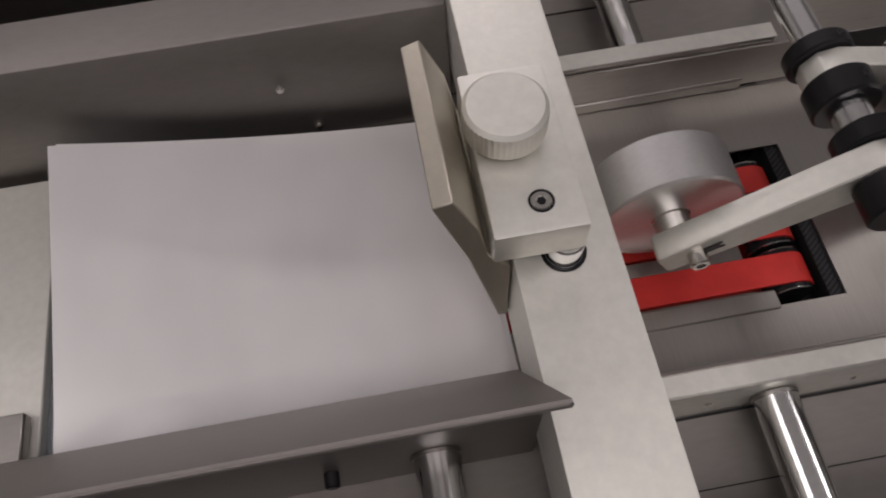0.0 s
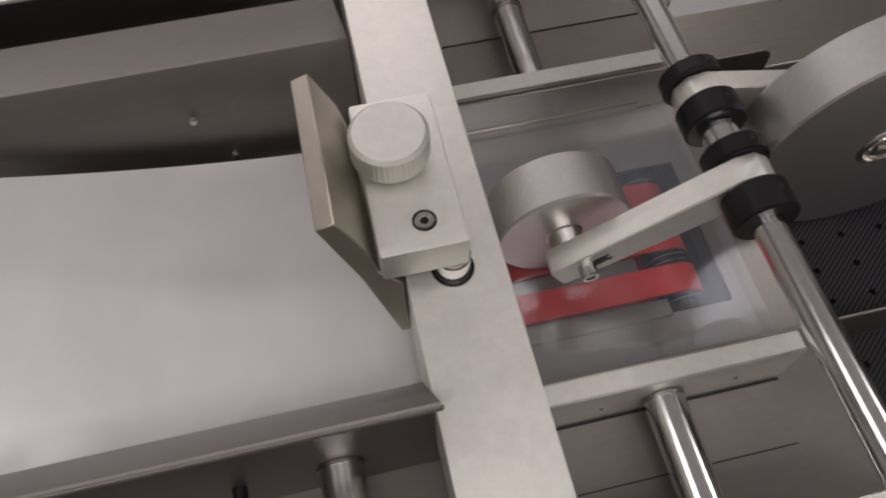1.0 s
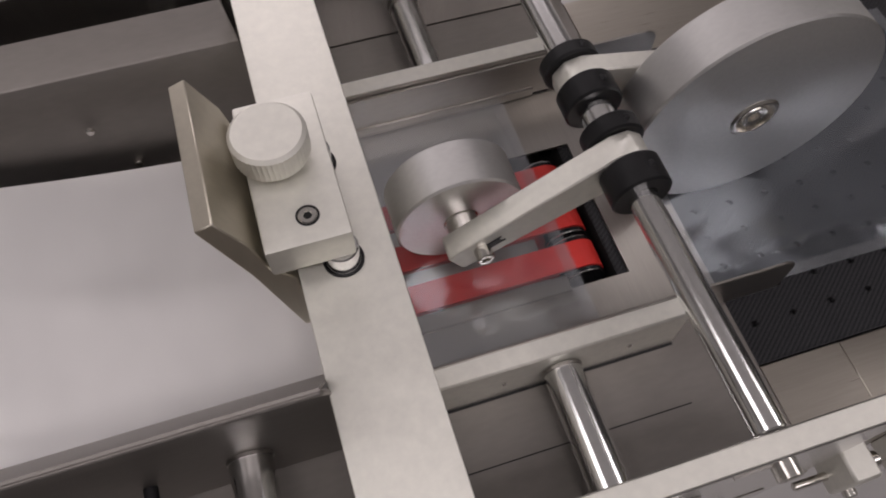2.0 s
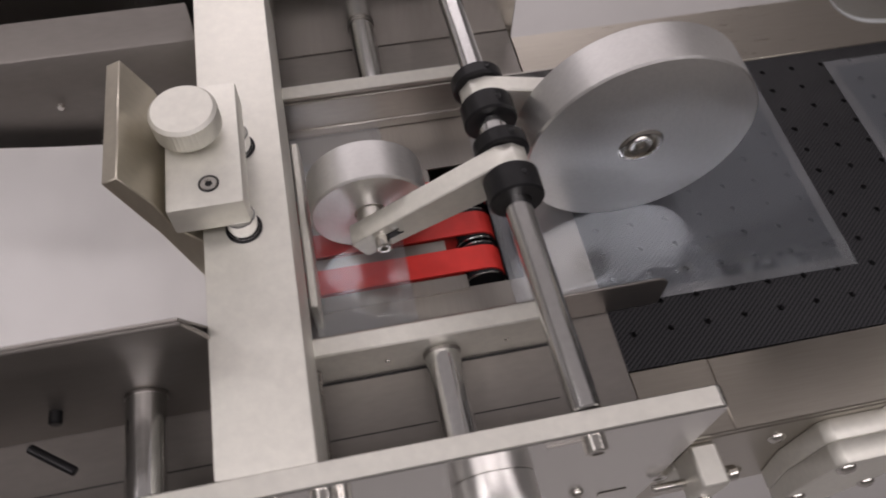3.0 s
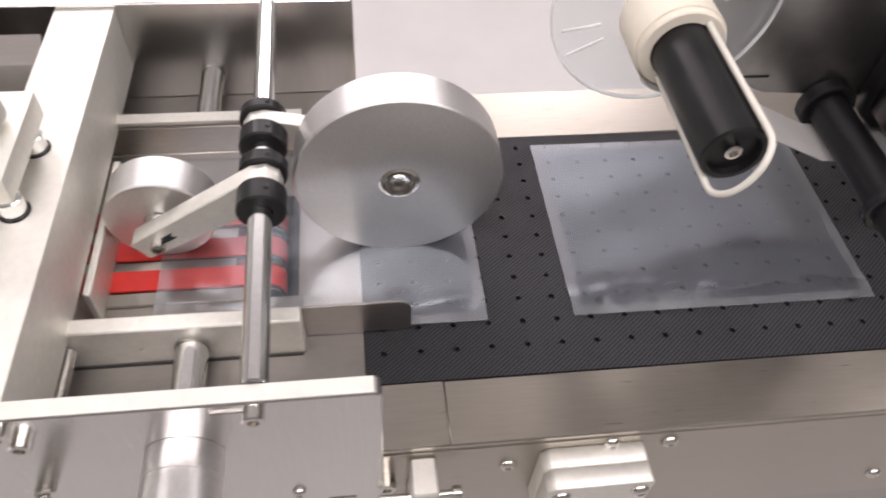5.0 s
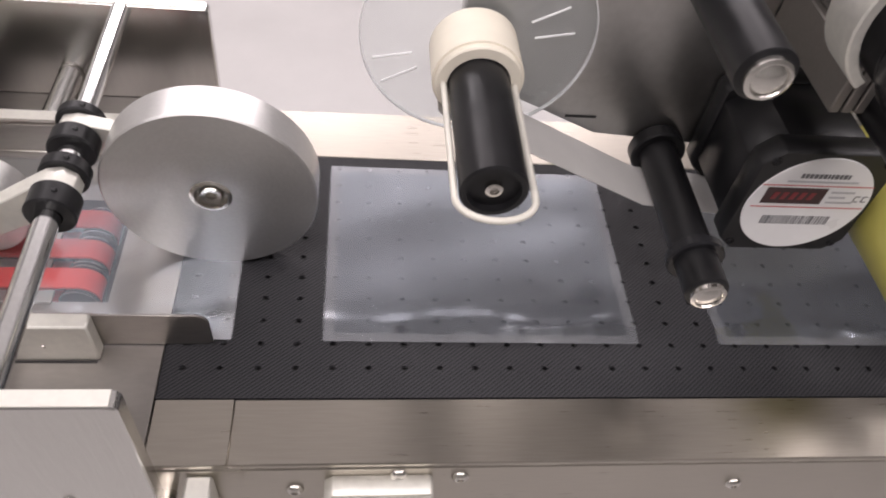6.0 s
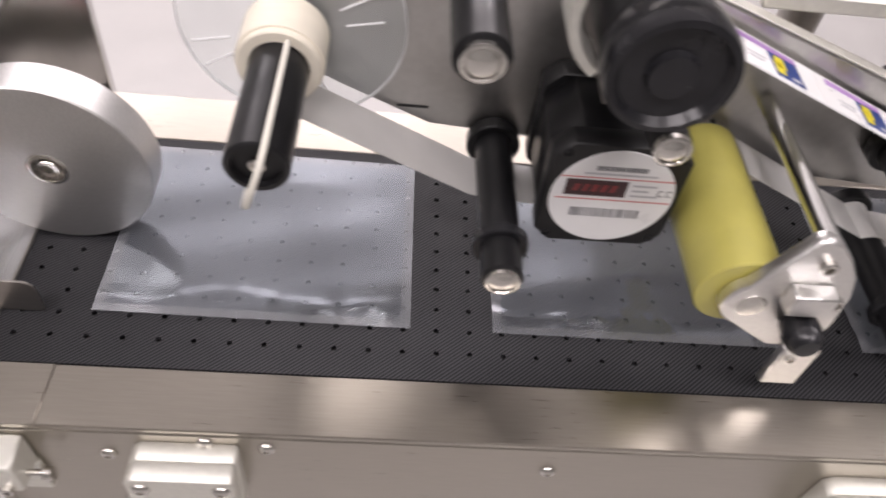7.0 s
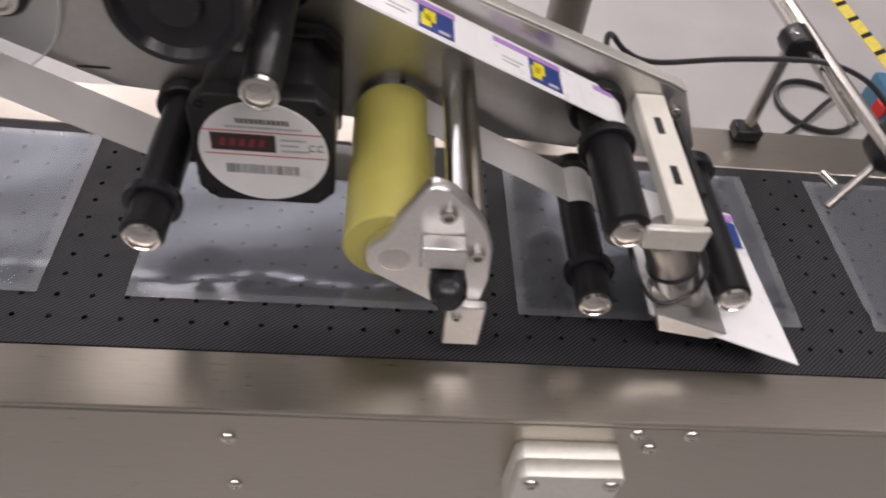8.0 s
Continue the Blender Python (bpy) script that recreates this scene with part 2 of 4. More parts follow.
def share(ob, m, parent=None):
    """Another object on the same mesh."""
    o = new(ob.name.split(".")[0], ob.data)
    o.matrix_basis = m
    if parent is not None:
        o.parent = parent
        o.matrix_parent_inverse = Matrix.Identity(4)
    return o


# ---- the hall ----
single("floor", box(-4, 5, -4, 6.5, FLOOR - 0.1, FLOOR, 0), FLOOR_MAT, "light grey coated workshop floor", "floor", kind="structure")
single("ceiling", box(-4, 5, -4, 6.5, TOP_OF_HALL, TOP_OF_HALL + 0.1, 0), CEILING, "pale grey workshop ceiling", "ceiling", kind="structure")
single("wall_north", box(-4, 5, 6.5, 6.6, FLOOR, TOP_OF_HALL, 0), WALL, "pale painted workshop wall", "wall", kind="structure")
single("wall_south", box(-4, 5, -4.1, -4, FLOOR, TOP_OF_HALL, 0), WALL, "pale painted workshop wall", "wall", kind="structure")
single("wall_west", box(-4.1, -4, -4, 6.5, FLOOR, TOP_OF_HALL, 0), WALL, "pale painted workshop wall", "wall", kind="structure")
single("wall_east", box(5, 5.1, -4, 6.5, FLOOR, TOP_OF_HALL, 0), WALL, "pale painted workshop wall", "wall", kind="structure")


def ceiling_light():
    t = thing("ceiling_light", "long white ceiling light with a bright diffuser", "ceiling light", (0, 0, 0), "ceiling lights of the hall")
    part("housing", box(-0.62, 0.62, -0.27, 0.27, 0.02, 0.08, 0.004), ALU_GLOSS, t)
    part("diffuser", box(-0.6, 0.6, -0.25, 0.25, 0.002, 0.019, 0.002), LENS, t)
    for sx in (-0.5, 0.5):
        part("hanger", rod((sx, 0, 0.08), (sx, 0, TOP_OF_HALL - 2.31), 0.004), SCREW, t)
    return t


first_light = ceiling_light()
first_light.location = (LAMPS[0][0], LAMPS[0][1], 2.31)
for lx, ly, watts in LAMPS[1:]:
    copy_thing(first_light, Matrix.Translation((lx, ly, 2.31)))


# ---- screws ----
def cap_screw(bm, x, y, z, r=0.0048, h=0.0055, way=(0, -1, 0)):
    """Socket head screw standing out of a face at (x, y, z)."""
    a = Vector((x, y, z))
    d = Vector(way)
    return lathe(a, a + d, [(-0.002, r), (0.0008, r), (h - 0.0006, r), (h, r - 0.0006), (h, r * 0.52), (h - 0.003, r * 0.5), (h - 0.003, 0)], 20, bm)


def button_screw(bm, x, y, z, r=0.0052, way=(0, -1, 0)):
    a = Vector((x, y, z))
    d = Vector(way)
    return lathe(a, a + d, [(-0.001, r), (0.0006, r), (0.002, r * 0.86), (0.0031, r * 0.5), (0.0031, r * 0.36), (0.0016, r * 0.34), (0.0016, 0)], 18, bm)


# ---- conveyor ----
X_END = 2.75
frame_ob = thing("conveyor", "brushed stainless steel belt conveyor on legs", "conveyor", (0, 0, FLOOR))
part("near_flange", box(0.0002, 0.0447, -0.041, -0.0005, -0.004, 0.0006, 0.0006), STEEL, frame_ob)
part("near_flange", box(0.0445, X_END, -0.041, -0.0005, -0.004, 0.0002, 0.0008), STEEL, frame_ob)
part("far_flange", box(0.0002, X_END, 0.2055, 0.258, -0.004, 0.0002, 0.0008), STEEL, frame_ob)
part("near_side_plate", box(0.0, X_END, -0.0415, -0.0375, -0.135, -0.0046, 0.001), STEEL, frame_ob)
part("far_side_plate", box(-0.45, X_END, 0.2545, 0.2585, -0.135, -0.0046, 0.001), STEEL, frame_ob)
part("lower_rail", box(-0.4, X_END, -0.030, 0.0, -0.20, -0.14, 0.002), STEEL_DARK, frame_ob)
part("suction_bed", box(-0.01, X_END, 0.001, 0.204, -0.018, -0.006, 0), DARK, frame_ob)
part("belt_pan", box(-0.4, X_END, 0.001, 0.25, -0.135, -0.13, 0), STEEL_DARK, frame_ob)
for lx in (-0.35, 1.1, 2.6):
    for ly in (-0.02, 0.235):
        part("leg", box(lx - 0.02, lx + 0.02, ly - 0.02, ly + 0.02, FLOOR + 0.02, -0.1355, 0.002), STEEL_DARK, frame_ob)
        part("foot", lathe((lx, ly, FLOOR), (lx, ly, 0), [(0, 0), (0, 0.03), (0.006, 0.03), (0.02, 0.012), (0.02, 0)], 20), BLACK, frame_ob)
SIDE_SCREWS = [(0.080, -0.031), (0.139, -0.0125), (0.175, -0.0165), (0.349, -0.033), (0.604, -0.012), (0.639, -0.012), (0.617, -0.030), (0.347, -0.1), (0.080, -0.1), (0.86, -0.033), (1.1, -0.033)]
for sx, sz in SIDE_SCREWS:
    part("button_screw", button_screw(None, sx, -0.0415, sz), SCREW, frame_ob)


def bearing_cover(x0, x1, top):
    t = thing("bearing_cover", "pale aluminium cover block screwed to the conveyor side", "cover block", (x0, -0.0415, -0.12), "cover blocks on the conveyor side")
    c = 0.005
    outline = [(x0 + c, top), (x1 - c * 0.4, top), (x1, top - c * 0.4), (x1, top - 0.058), (x1 - 0.014, -0.125), (x0 + 0.012, -0.125), (x0, top - 0.058), (x0, top - c)]
    part("base_plate", prism(outline, "y", -0.0535, -0.0416, 0.0006), ALU, t)
    part("body", prism(outline, "y", -0.0660, -0.0537, 0.0007), ALU, t)
    for sx in (x0 + 0.009, x1 - 0.007):
        for sz in (top - 0.011, top - 0.075):
            part("button_screw", button_screw(None, sx, -0.066, sz, 0.0056), SCREW, t)
    return t


bearing_cover(0.0970, 0.1590, -0.013)
bearing_cover(0.5285, 0.5960, -0.024)

# tension block between feeder and conveyor
tb = thing("tension_block", "small aluminium tension block with its adjusting screw", "tension block", (0.033, -0.045, -0.05))
part("block", box(0.0215, 0.0365, -0.064, -0.0416, -0.040, -0.010, 0.0015), ALU, tb)
part("adjusting_screw", rod((0.003, -0.055, -0.033), (0.051, -0.055, -0.033), 0.0022), SCREW, tb)
part("screw_head", rod((0.0455, -0.055, -0.033), (0.0510, -0.055, -0.033), 0.0042), SCREW, tb)
part("cap_screw", cap_screw(None, 0.008, -0.0415, -0.033, 0.0058, 0.009), SCREW, tb)
part("cap_screw", cap_screw(None, 0.029, -0.064, -0.034, 0.0035, 0.004), SCREW, tb)
part("foot_plate", box(0.0205, 0.0375, -0.047, -0.0416, -0.075, -0.0405, 0.001), ALU, tb)

# belt pieces that run round the conveyor
PITCH_X, PITCH_Y, ROWS, COLS = 0.0219, 0.0172, 11, 2
SEG = PITCH_X * COLS


def belt_mesh():
    verts, faces = [], []
    y_first = 0.0205 - PITCH_Y / 2
    y_last = y_first + ROWS * PITCH_Y

    def vert(x, y, z=0.0):
        verts.append((x, y, z))
        return len(verts) - 1
    for c in range(COLS):
        for r in range(ROWS):
            cx, cy = (c + 0.5) * PITCH_X, y_first + (r + 0.5) * PITCH_Y
            q = [vert(cx + sx * PITCH_X / 2, cy + sy * PITCH_Y / 2) for sx, sy in ((1, -1), (1, 1), (-1, 1), (-1, -1))]
            o = [vert(cx + 0.0019 * math.cos(radians(-22.5 + 45 * i)), cy + 0.0019 * math.sin(radians(-22.5 + 45 * i))) for i in range(8)]
            d = [vert(verts[i][0], verts[i][1], -0.0025) for i in o]
            for s in range(4):
                faces.append((q[s], q[(s + 1) % 4], o[(2 * s + 1) % 8], o[(2 * s) % 8]))
                faces.append((q[s], o[(2 * s) % 8], o[(2 * s - 1) % 8]))
            for i in range(8):
                k = (i + 1) % 8
                faces.append((o[i], o[k], d[k], d[i]))
    for lo, hi in ((0.0003, y_first), (y_last, 0.205)):
        faces.append((vert(0, lo), vert(SEG, lo), vert(SEG, hi), vert(0, hi)))
        faces.append((vert(0, lo, -0.0025), vert(SEG, lo, -0.0025), vert(SEG, lo), vert(0, lo)))
    me = bpy.data.meshes.new("belt_segment")
    me.from_pydata(verts, [], faces)
    me.update()
    bm = bmesh.new()
    bm.from_mesh(me)
    bmesh.ops.remove_doubles(bm, verts=bm.verts, dist=1e-6)
    for v in bm.verts:
        v.co.x -= SEG / 2
    bmesh.ops.recalc_face_normals(bm, faces=bm.faces)
    if sum(f.normal.z for f in bm.faces) < 0:
        bmesh.ops.reverse_faces(bm, faces=bm.faces)
    bm.to_mesh(me)
    bm.free()
    me.materials.append(BELT)
    return me


belt_ob = thing("perforated_belt", "black woven conveyor belt with rows of suction holes", "conveyor belt", (0, 0, 0))
TOP_L, TOP_R, TURN_R = -0.024, X_END - 0.02, 0.014
N_SEG = round((2 * (TOP_R - TOP_L) + 2 * math.pi * TURN_R) / SEG)
LOOP = N_SEG * SEG
TOP = (LOOP - 2 * math.pi * TURN_R) / 2
seg_mesh = belt_mesh()
SEGMENTS = []
for i in range(N_SEG):
    o = new("belt_segment", seg_mesh)
    o.parent = belt_ob
    SEGMENTS.append(o)


def belt_pose(s):
    """Pose of a belt piece whose middle has gone s along the loop."""
    s %= LOOP
    bend = math.pi * TURN_R
    if s < TOP:
        return pose(TOP_L + s, 0, 0)
    if s < TOP + bend:
        a = (s - TOP) / TURN_R
        return pose(TOP_L + TOP + TURN_R * math.sin(a), 0, -TURN_R + TURN_R * math.cos(a), 0, math.degrees(a), 0)
    if s < 2 * TOP + bend:
        return pose(TOP_L + TOP - (s - TOP - bend), 0, -2 * TURN_R, 0, 180, 0)
    a = math.pi + (s - 2 * TOP - bend) / TURN_R
    return pose(TOP_L + TURN_R * math.sin(a), 0, -TURN_R + TURN_R * math.cos(a), 0, math.degrees(a), 0)


# ---- feeder table, rails and side plates ----
SLOT = (-0.155, -0.0395, 0.066, 0.152)
table = thing("feeder_table", "brushed stainless feeder table with belt slots", "machine table", (-0.2, 0.1, -0.03))
for x0, x1, y0, y1 in ((-0.46, SLOT[0], 0.0357, 0.1923), (SLOT[1], -0.0002, 0.0357, 0.1923), (SLOT[0], SLOT[1], 0.0357, SLOT[2]), (SLOT[0], SLOT[1], SLOT[3], 0.1923)):
    part("table_sheet", box(x0, x1, y0, y1, 0.0004, 0.0021, 0), STEEL_Y, table)
part("strip", box(-0.155, -0.072, 0.0640, 0.0735, 0.0022, 0.0042, 0.0006), STEEL_Y, table)
for y0, y1 in ((0.0662, 0.0745), (0.0920, 0.0990), (0.1160, 0.1250), (0.1420, 0.1518)):
    part("strip", box(-0.155, -0.080, y0, y1, 0.0004, 0.0021, 0), STEEL_Y, table)
# Well floor and wall coloured near-black for the shade below the slots.
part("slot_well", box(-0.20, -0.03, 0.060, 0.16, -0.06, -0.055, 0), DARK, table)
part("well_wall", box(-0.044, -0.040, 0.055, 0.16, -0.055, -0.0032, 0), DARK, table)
# Aprons take the darkened stainless so that they read as shaded.
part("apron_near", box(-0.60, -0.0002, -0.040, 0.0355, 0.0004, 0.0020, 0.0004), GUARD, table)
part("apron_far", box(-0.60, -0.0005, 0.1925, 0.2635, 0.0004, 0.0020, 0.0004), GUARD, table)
part("apron_fold", box(-0.60, -0.05, 0.2180, 0.2186, 0.0021, 0.0023, 0), DARK, table)
part("apron_fold", box(-0.60, -0.04, -0.0075, -0.0069, 0.0021, 0.0023, 0), DARK, table)
part("body_panel", box(-0.60, -0.01, -0.038, 0.28, -0.40, -0.136, 0.002), STEEL, table)


def feed_belt(y0, y1, parent):
    """Flat belt round two pulleys."""
    r, xl, xr, th = 0.0125, -0.23, -0.0605, 0.0016
    zc = 0.0040 - r
    out, inn = [], []
    for a in range(13):
        ang = radians(90 - 15 * a)
        out.append((xr + r * math.cos(ang), zc + r * math.sin(ang)))
        inn.append((xr + (r - th) * math.cos(ang), zc + (r - th) * math.sin(ang)))
    for a in range(13):
        ang = radians(270 - 15 * a)
        out.append((xl + r * math.cos(ang), zc + r * math.sin(ang)))
        inn.append((xl + (r - th) * math.cos(ang), zc + (r - th) * math.sin(ang)))
    b = bmesh.new()
    n = len(out)
    vo = [[b.verts.new((p[0], y, p[1])) for y in (y0, y1)] for p in out]
    vi = [[b.verts.new((p[0], y, p[1])) for y in (y0, y1)] for p in inn]
    for i in range(n):
        k = (i + 1) % n
        b.faces.new([vo[i][0], vo[k][0], vo[k][1], vo[i][1]])
        b.faces.new([vi[i][0], vi[i][1], vi[k][1], vi[k][0]])
        b.faces.new([vo[i][0], vi[i][0], vi[k][0], vo[k][0]])
        b.faces.new([vo[i][1], vo[k][1], vi[k][1], vi[i][1]])
    part("band", b, RED, parent)
    part("pulley", lathe((xr, y0 - 0.003, zc), (xr, y1 + 0.003, zc), [(0, 0), (0, 0.0118), (0.0025, 0.0118), (0.003, 0.0105), (y1 - y0 + 0.003, 0.0105), (y1 - y0 + 0.0035, 0.0118), (y1 - y0 + 0.006, 0.0118), (y1 - y0 + 0.006, 0)], 32), BLACK_GLOSS, parent)
    for y in (y0 - 0.0032, y1 + 0.0024):
        part("pulley_rim", tube_ring((xr, y, zc), (xr, y + 0.0008, zc), 0.0122, 0.0112), CHROME, parent)


for y0, y1 in ((0.0755, 0.0910), (0.1000, 0.1150), (0.1260, 0.1410)):
    fb = thing("feed_belt", "bright red rubber feed belt running in a table slot", "feed belt", (-0.15, (y0 + y1) / 2, -0.02), "red feed belts")
    feed_belt(y0, y1, fb)

# guide rails with thin tongues
for near in (True, False):
    y0, y1 = (0.0240, 0.0345) if near else (0.1935, 0.2030)
    rail = thing("guide_rail", "thick aluminium guide rail beside the feed path", "guide rail", (-0.2, y0, 0), "guide rails of the feeder")
    # The far bar gets a darker metal for the dark things its face reflects.
    part("bar", box(-0.19, -0.0345 if near else -0.036, y0, y1, 0.0021, 0.036, 0.0012), ALU if near else STEEL_DARK, rail)
    if not near:
        # Thin pale layer paints the light on the far rail's top.
        part("lit_top_strip", box(-0.19, -0.036, y0 + 0.0002, y1, 0.0362, 0.0368, 0), ALU, rail)
    ty0, ty1 = (0.0347, 0.0362) if near else (0.1918, 0.1933)
    part("tongue", prism([(-0.16, 0.0028), (0.026, 0.0040), (0.0285, 0.006)] + arc(0.0205, 0.0250, 0.008, 0, 90, 6) + [(-0.16, 0.033)], "y", ty0, ty1, 0.0004), STEEL_DARK, rail)
    for sx in (-0.062, -0.125):
        part("pin", rod((sx, y0 - 0.0006, 0.017), (sx, y0 + 0.003, 0.017), 0.0014), SCREW, rail)
    if not near:
        part("ledge", box(-0.19, -0.046, y0 - 0.0030, y0 - 0.0001, 0.0023, 0.0095, 0.0006), STEEL_DARK, rail)
    part("foot_seam", box(-0.19, -0.036, y0 - 0.0016, y0 - 0.0004, 0.0021, 0.0026, 0), DARK, rail)

# side plates
def side_plate(y0, y1, x_end, name_label):
    t = thing("side_plate", name_label, "side plate", (-0.2, y0, -0.2), "side plates of the feeder")
    pts = [(-0.62, -0.25), (x_end - 0.012, -0.25), (x_end - 0.001, -0.05)] + arc(x_end - 0.004, 0.0798, 0.004, 0, 90, 4) + [(-0.62, 0.0838)]
    part("plate", prism(pts, "y", y0, y1, 0.0009), SIDE_PLATE, t)
    # Strip of paler metal puts the brightness of the upper face into colour.
    part("lit_top_edge", box(-0.62, x_end - 0.0035, y0 + 0.0006, y1 - 0.0006, 0.0836, 0.0846, 0.0003), ALU, t, "top edge in paler metal to show it lit")
    return t


front = side_plate(-0.0505, -0.0405, 0.0075, "anodised aluminium side plate of the feeder with cap screws")
for sx, sz in ((-0.1870, 0.0730), (-0.1815, 0.0610), (-0.1600, 0.0770), (-0.1545, 0.0650)):
    part("cap_screw", cap_screw(None, sx, -0.0505, sz, 0.0050, 0.0056), SCREW, front)
part("slot", box(-0.070, -0.050, -0.0513, -0.0506, 0.0768, 0.0785, 0), STEEL_DARK, front)
part("rod_screw", cap_screw(None, -0.0505, -0.0505, 0.0775, 0.0050, 0.0068), SCREW, front)
for sx, sz in ((-0.040, -0.022), (-0.158, -0.028), (-0.150, -0.045)):
    part("button_screw", button_screw(None, sx, -0.0505, sz, 0.004), SCREW, front)
part("slot", box(-0.025, -0.009, -0.0512, -0.0506, -0.043, -0.036, 0.0003), SCREW, front)
back = side_plate(0.2640, 0.2740, 0.004, "anodised aluminium side plate at the far side of the feeder")


def shaft_boss(x, z, r, long_by):
    t = thing("shaft_boss", "polished aluminium bearing boss with its shaft end", "bearing boss", (x, -0.0507, z), "bearing bosses on the side plate")
    a, b = (x, -0.0507, z), (x, -0.0507 - long_by, z)
    part("housing", lathe(a, b, [(0, 0), (0, r), (long_by * 0.42, r), (long_by * 0.43, r - 0.0006), (long_by * 0.44, r), (long_by - 0.001, r), (long_by, r - 0.001), (long_by, 0.0105), (long_by - 0.004, 0.0105), (long_by - 0.004, 0)], 48), ALU_GLOSS, t)
    part("shaft", rod((x, -0.05, z), (x, -0.0507 - long_by - 0.022, z), 0.009), CHROME, t)
    for k in range(3):
        a0 = radians(90 + 120 * k)
        part("cap_screw", cap_screw(None, x + (r - 0.006) * math.cos(a0), -0.0507 - long_by, z + (r - 0.006) * math.sin(a0), 0.0032, 0.0035), SCREW, t)


shaft_boss(-0.0890, 0.0375, 0.0190, 0.0330)
shaft_boss(-0.2050, 0.0375, 0.0190, 0.0330)

# threaded adjusting rod with a spring
sp = thing("adjusting_spring", "steel spring round a threaded adjusting rod", "spring", (-0.166, -0.0507, 0.002))
coil = bmesh.new()
turns, wire = 13, 0.0009
ring_prev = None
for i in range(turns * 14 + 1):
    a = 2 * math.pi * i / 14
    c = Vector((-0.166 + 0.0046 * math.cos(a), -0.0507 - 0.042 * i / (turns * 14), 0.004 + 0.0046 * math.sin(a)))
    out = Vector((math.cos(a), 0, math.sin(a)))
    ring = [coil.verts.new(c + wire * (math.cos(b) * out + math.sin(b) * Vector((0, 1, 0)))) for b in (0, 1.57, 3.14, 4.71)]
    if ring_prev:
        for k in range(4):
            coil.faces.new([ring_prev[k], ring_prev[(k + 1) % 4], ring[(k + 1) % 4], ring[k]])
    ring_prev = ring
part("coil", coil, SCREW, sp)
part("stud", rod((-0.166, -0.05, 0.004), (-0.166, -0.10, 0.004), 0.003), SCREW, sp)

# cross tubes
for x, y0, y1, z, r in ((-0.097, -0.0402, 0.0237, 0.017, 0.0092), (-0.104, 0.2033, 0.2637, 0.022, 0.0085), (-0.240, -0.0402, 0.0215, 0.034, 0.0092), (-0.240, 0.2080, 0.2637, 0.034, 0.0085)):
    ct = thing("cross_tube", "polished steel cross tube between rail and side plate", "cross tube", (x, y0, z), "cross tubes of the feeder")
    part("tube", rod((x, y0, z), (x, y1, z), r), CHROME, ct)
    part("shoulder", tube_ring((x, y1 - 0.002, z), (x, y1 - 0.0004, z), r + 0.0006, r + 0.0002, 0.0001), STEEL_DARK, ct)
ts = thing("threaded_stud", "threaded steel stud between rail and side plate", "stud", (-0.158, -0.04, 0.02))
part("stud", lathe((-0.1625, -0.0402, 0.022), (-0.1625, 0.0237, 0.022), [(0, 0)] + [(0.001 * i, 0.0034 if i % 2 else 0.0041) for i in range(64)] + [(0.0639, 0)], 18), SCREW, ts)

# cross bar
single("cross_bar", box(-0.2000, -0.1600, -0.0403, 0.2638, 0.031, 0.0815, 0.0015, 2), ALU, "heavy matt aluminium cross bar over the feeder", "cross bar")

# ---- gate on the bar ----
gate = thing("feed_gate", "adjustable feed gate with a thick metal plate and knurled knob", "feed gate", (-0.185, 0.1, 0.0815))
part("gate_plate", prism([(-0.2280, 0.1295), (-0.2212, 0.1320), (-0.2130, 0.1120), (-0.2092, 0.0915), (-0.2008, 0.0790), (-0.2006, 0.0340), (-0.2045, 0.0340), (-0.2165, 0.0900)], "y", 0.073, 0.140, 0.0005), GATE_PLATE, gate, "thick metal gate plate with tool marks")
part("block", box(-0.2088, -0.1755, 0.069, 0.140, 0.0925, 0.1100, 0.0018, 2), ALU, gate)
KNOB = (-0.1965, 0.1110)
knob = bmesh.new()
turn, _ = aim((KNOB[0], KNOB[1], 0.1135), (KNOB[0], KNOB[1], 0.2))
rings = []
for h, r in ((0, 0.0130), (0.0012, 0.0147), (0.0115, 0.0147), (0.0130, 0.0134)):
    rings.append([knob.verts.new(turn @ Vector(((r + (0.00035 if i % 2 and 0.001 < h < 0.012 else 0)) * math.cos(2 * math.pi * i / 96), (r + (0.00035 if i % 2 and 0.001 < h < 0.012 else 0)) * math.sin(2 * math.pi * i / 96), h))) for i in range(96)])
for p, q in zip(rings, rings[1:]):
    for i in range(96):
        knob.faces.new([p[i], p[(i + 1) % 96], q[(i + 1) % 96], q[i]])
knob.faces.new(rings[-1])
knob.faces.new(list(reversed(rings[0])))
part("knob", knob, ALU, gate, "knurled aluminium knob")
part("knob_stem", rod((*KNOB, 0.1095), (*KNOB, 0.1140), 0.0065), SCREW, gate)
part("screw_recess", tube_ring((-0.1900, 0.0810, 0.1096), (-0.1900, 0.0810, 0.1102), 0.0046, 0.0037, 0.0001), BLACK, gate)
part("set_screw", tube_ring((-0.1900, 0.0810, 0.1094), (-0.1900, 0.0810, 0.1106), 0.0036, 0.0019, 0.0003), SCREW, gate)
part("screw_socket", rod((-0.1900, 0.0810, 0.1094), (-0.1900, 0.0810, 0.1103), 0.0018, 0.0002, 6), BLACK, gate)
for px, py in ((-0.1810, 0.0745), (-0.1810, 0.123)):
    part("post", rod((px, py, 0.0818), (px, py, 0.0926), 0.0070), CHROME, gate)
    part("post_ring", tube_ring((px, py, 0.0816), (px, py, 0.0822), 0.0085, 0.0071), BLACK, gate)
part("gate_foot", box(-0.1597, -0.1550, 0.055, 0.165, 0.002, 0.03, 0.001), ALU, gate)

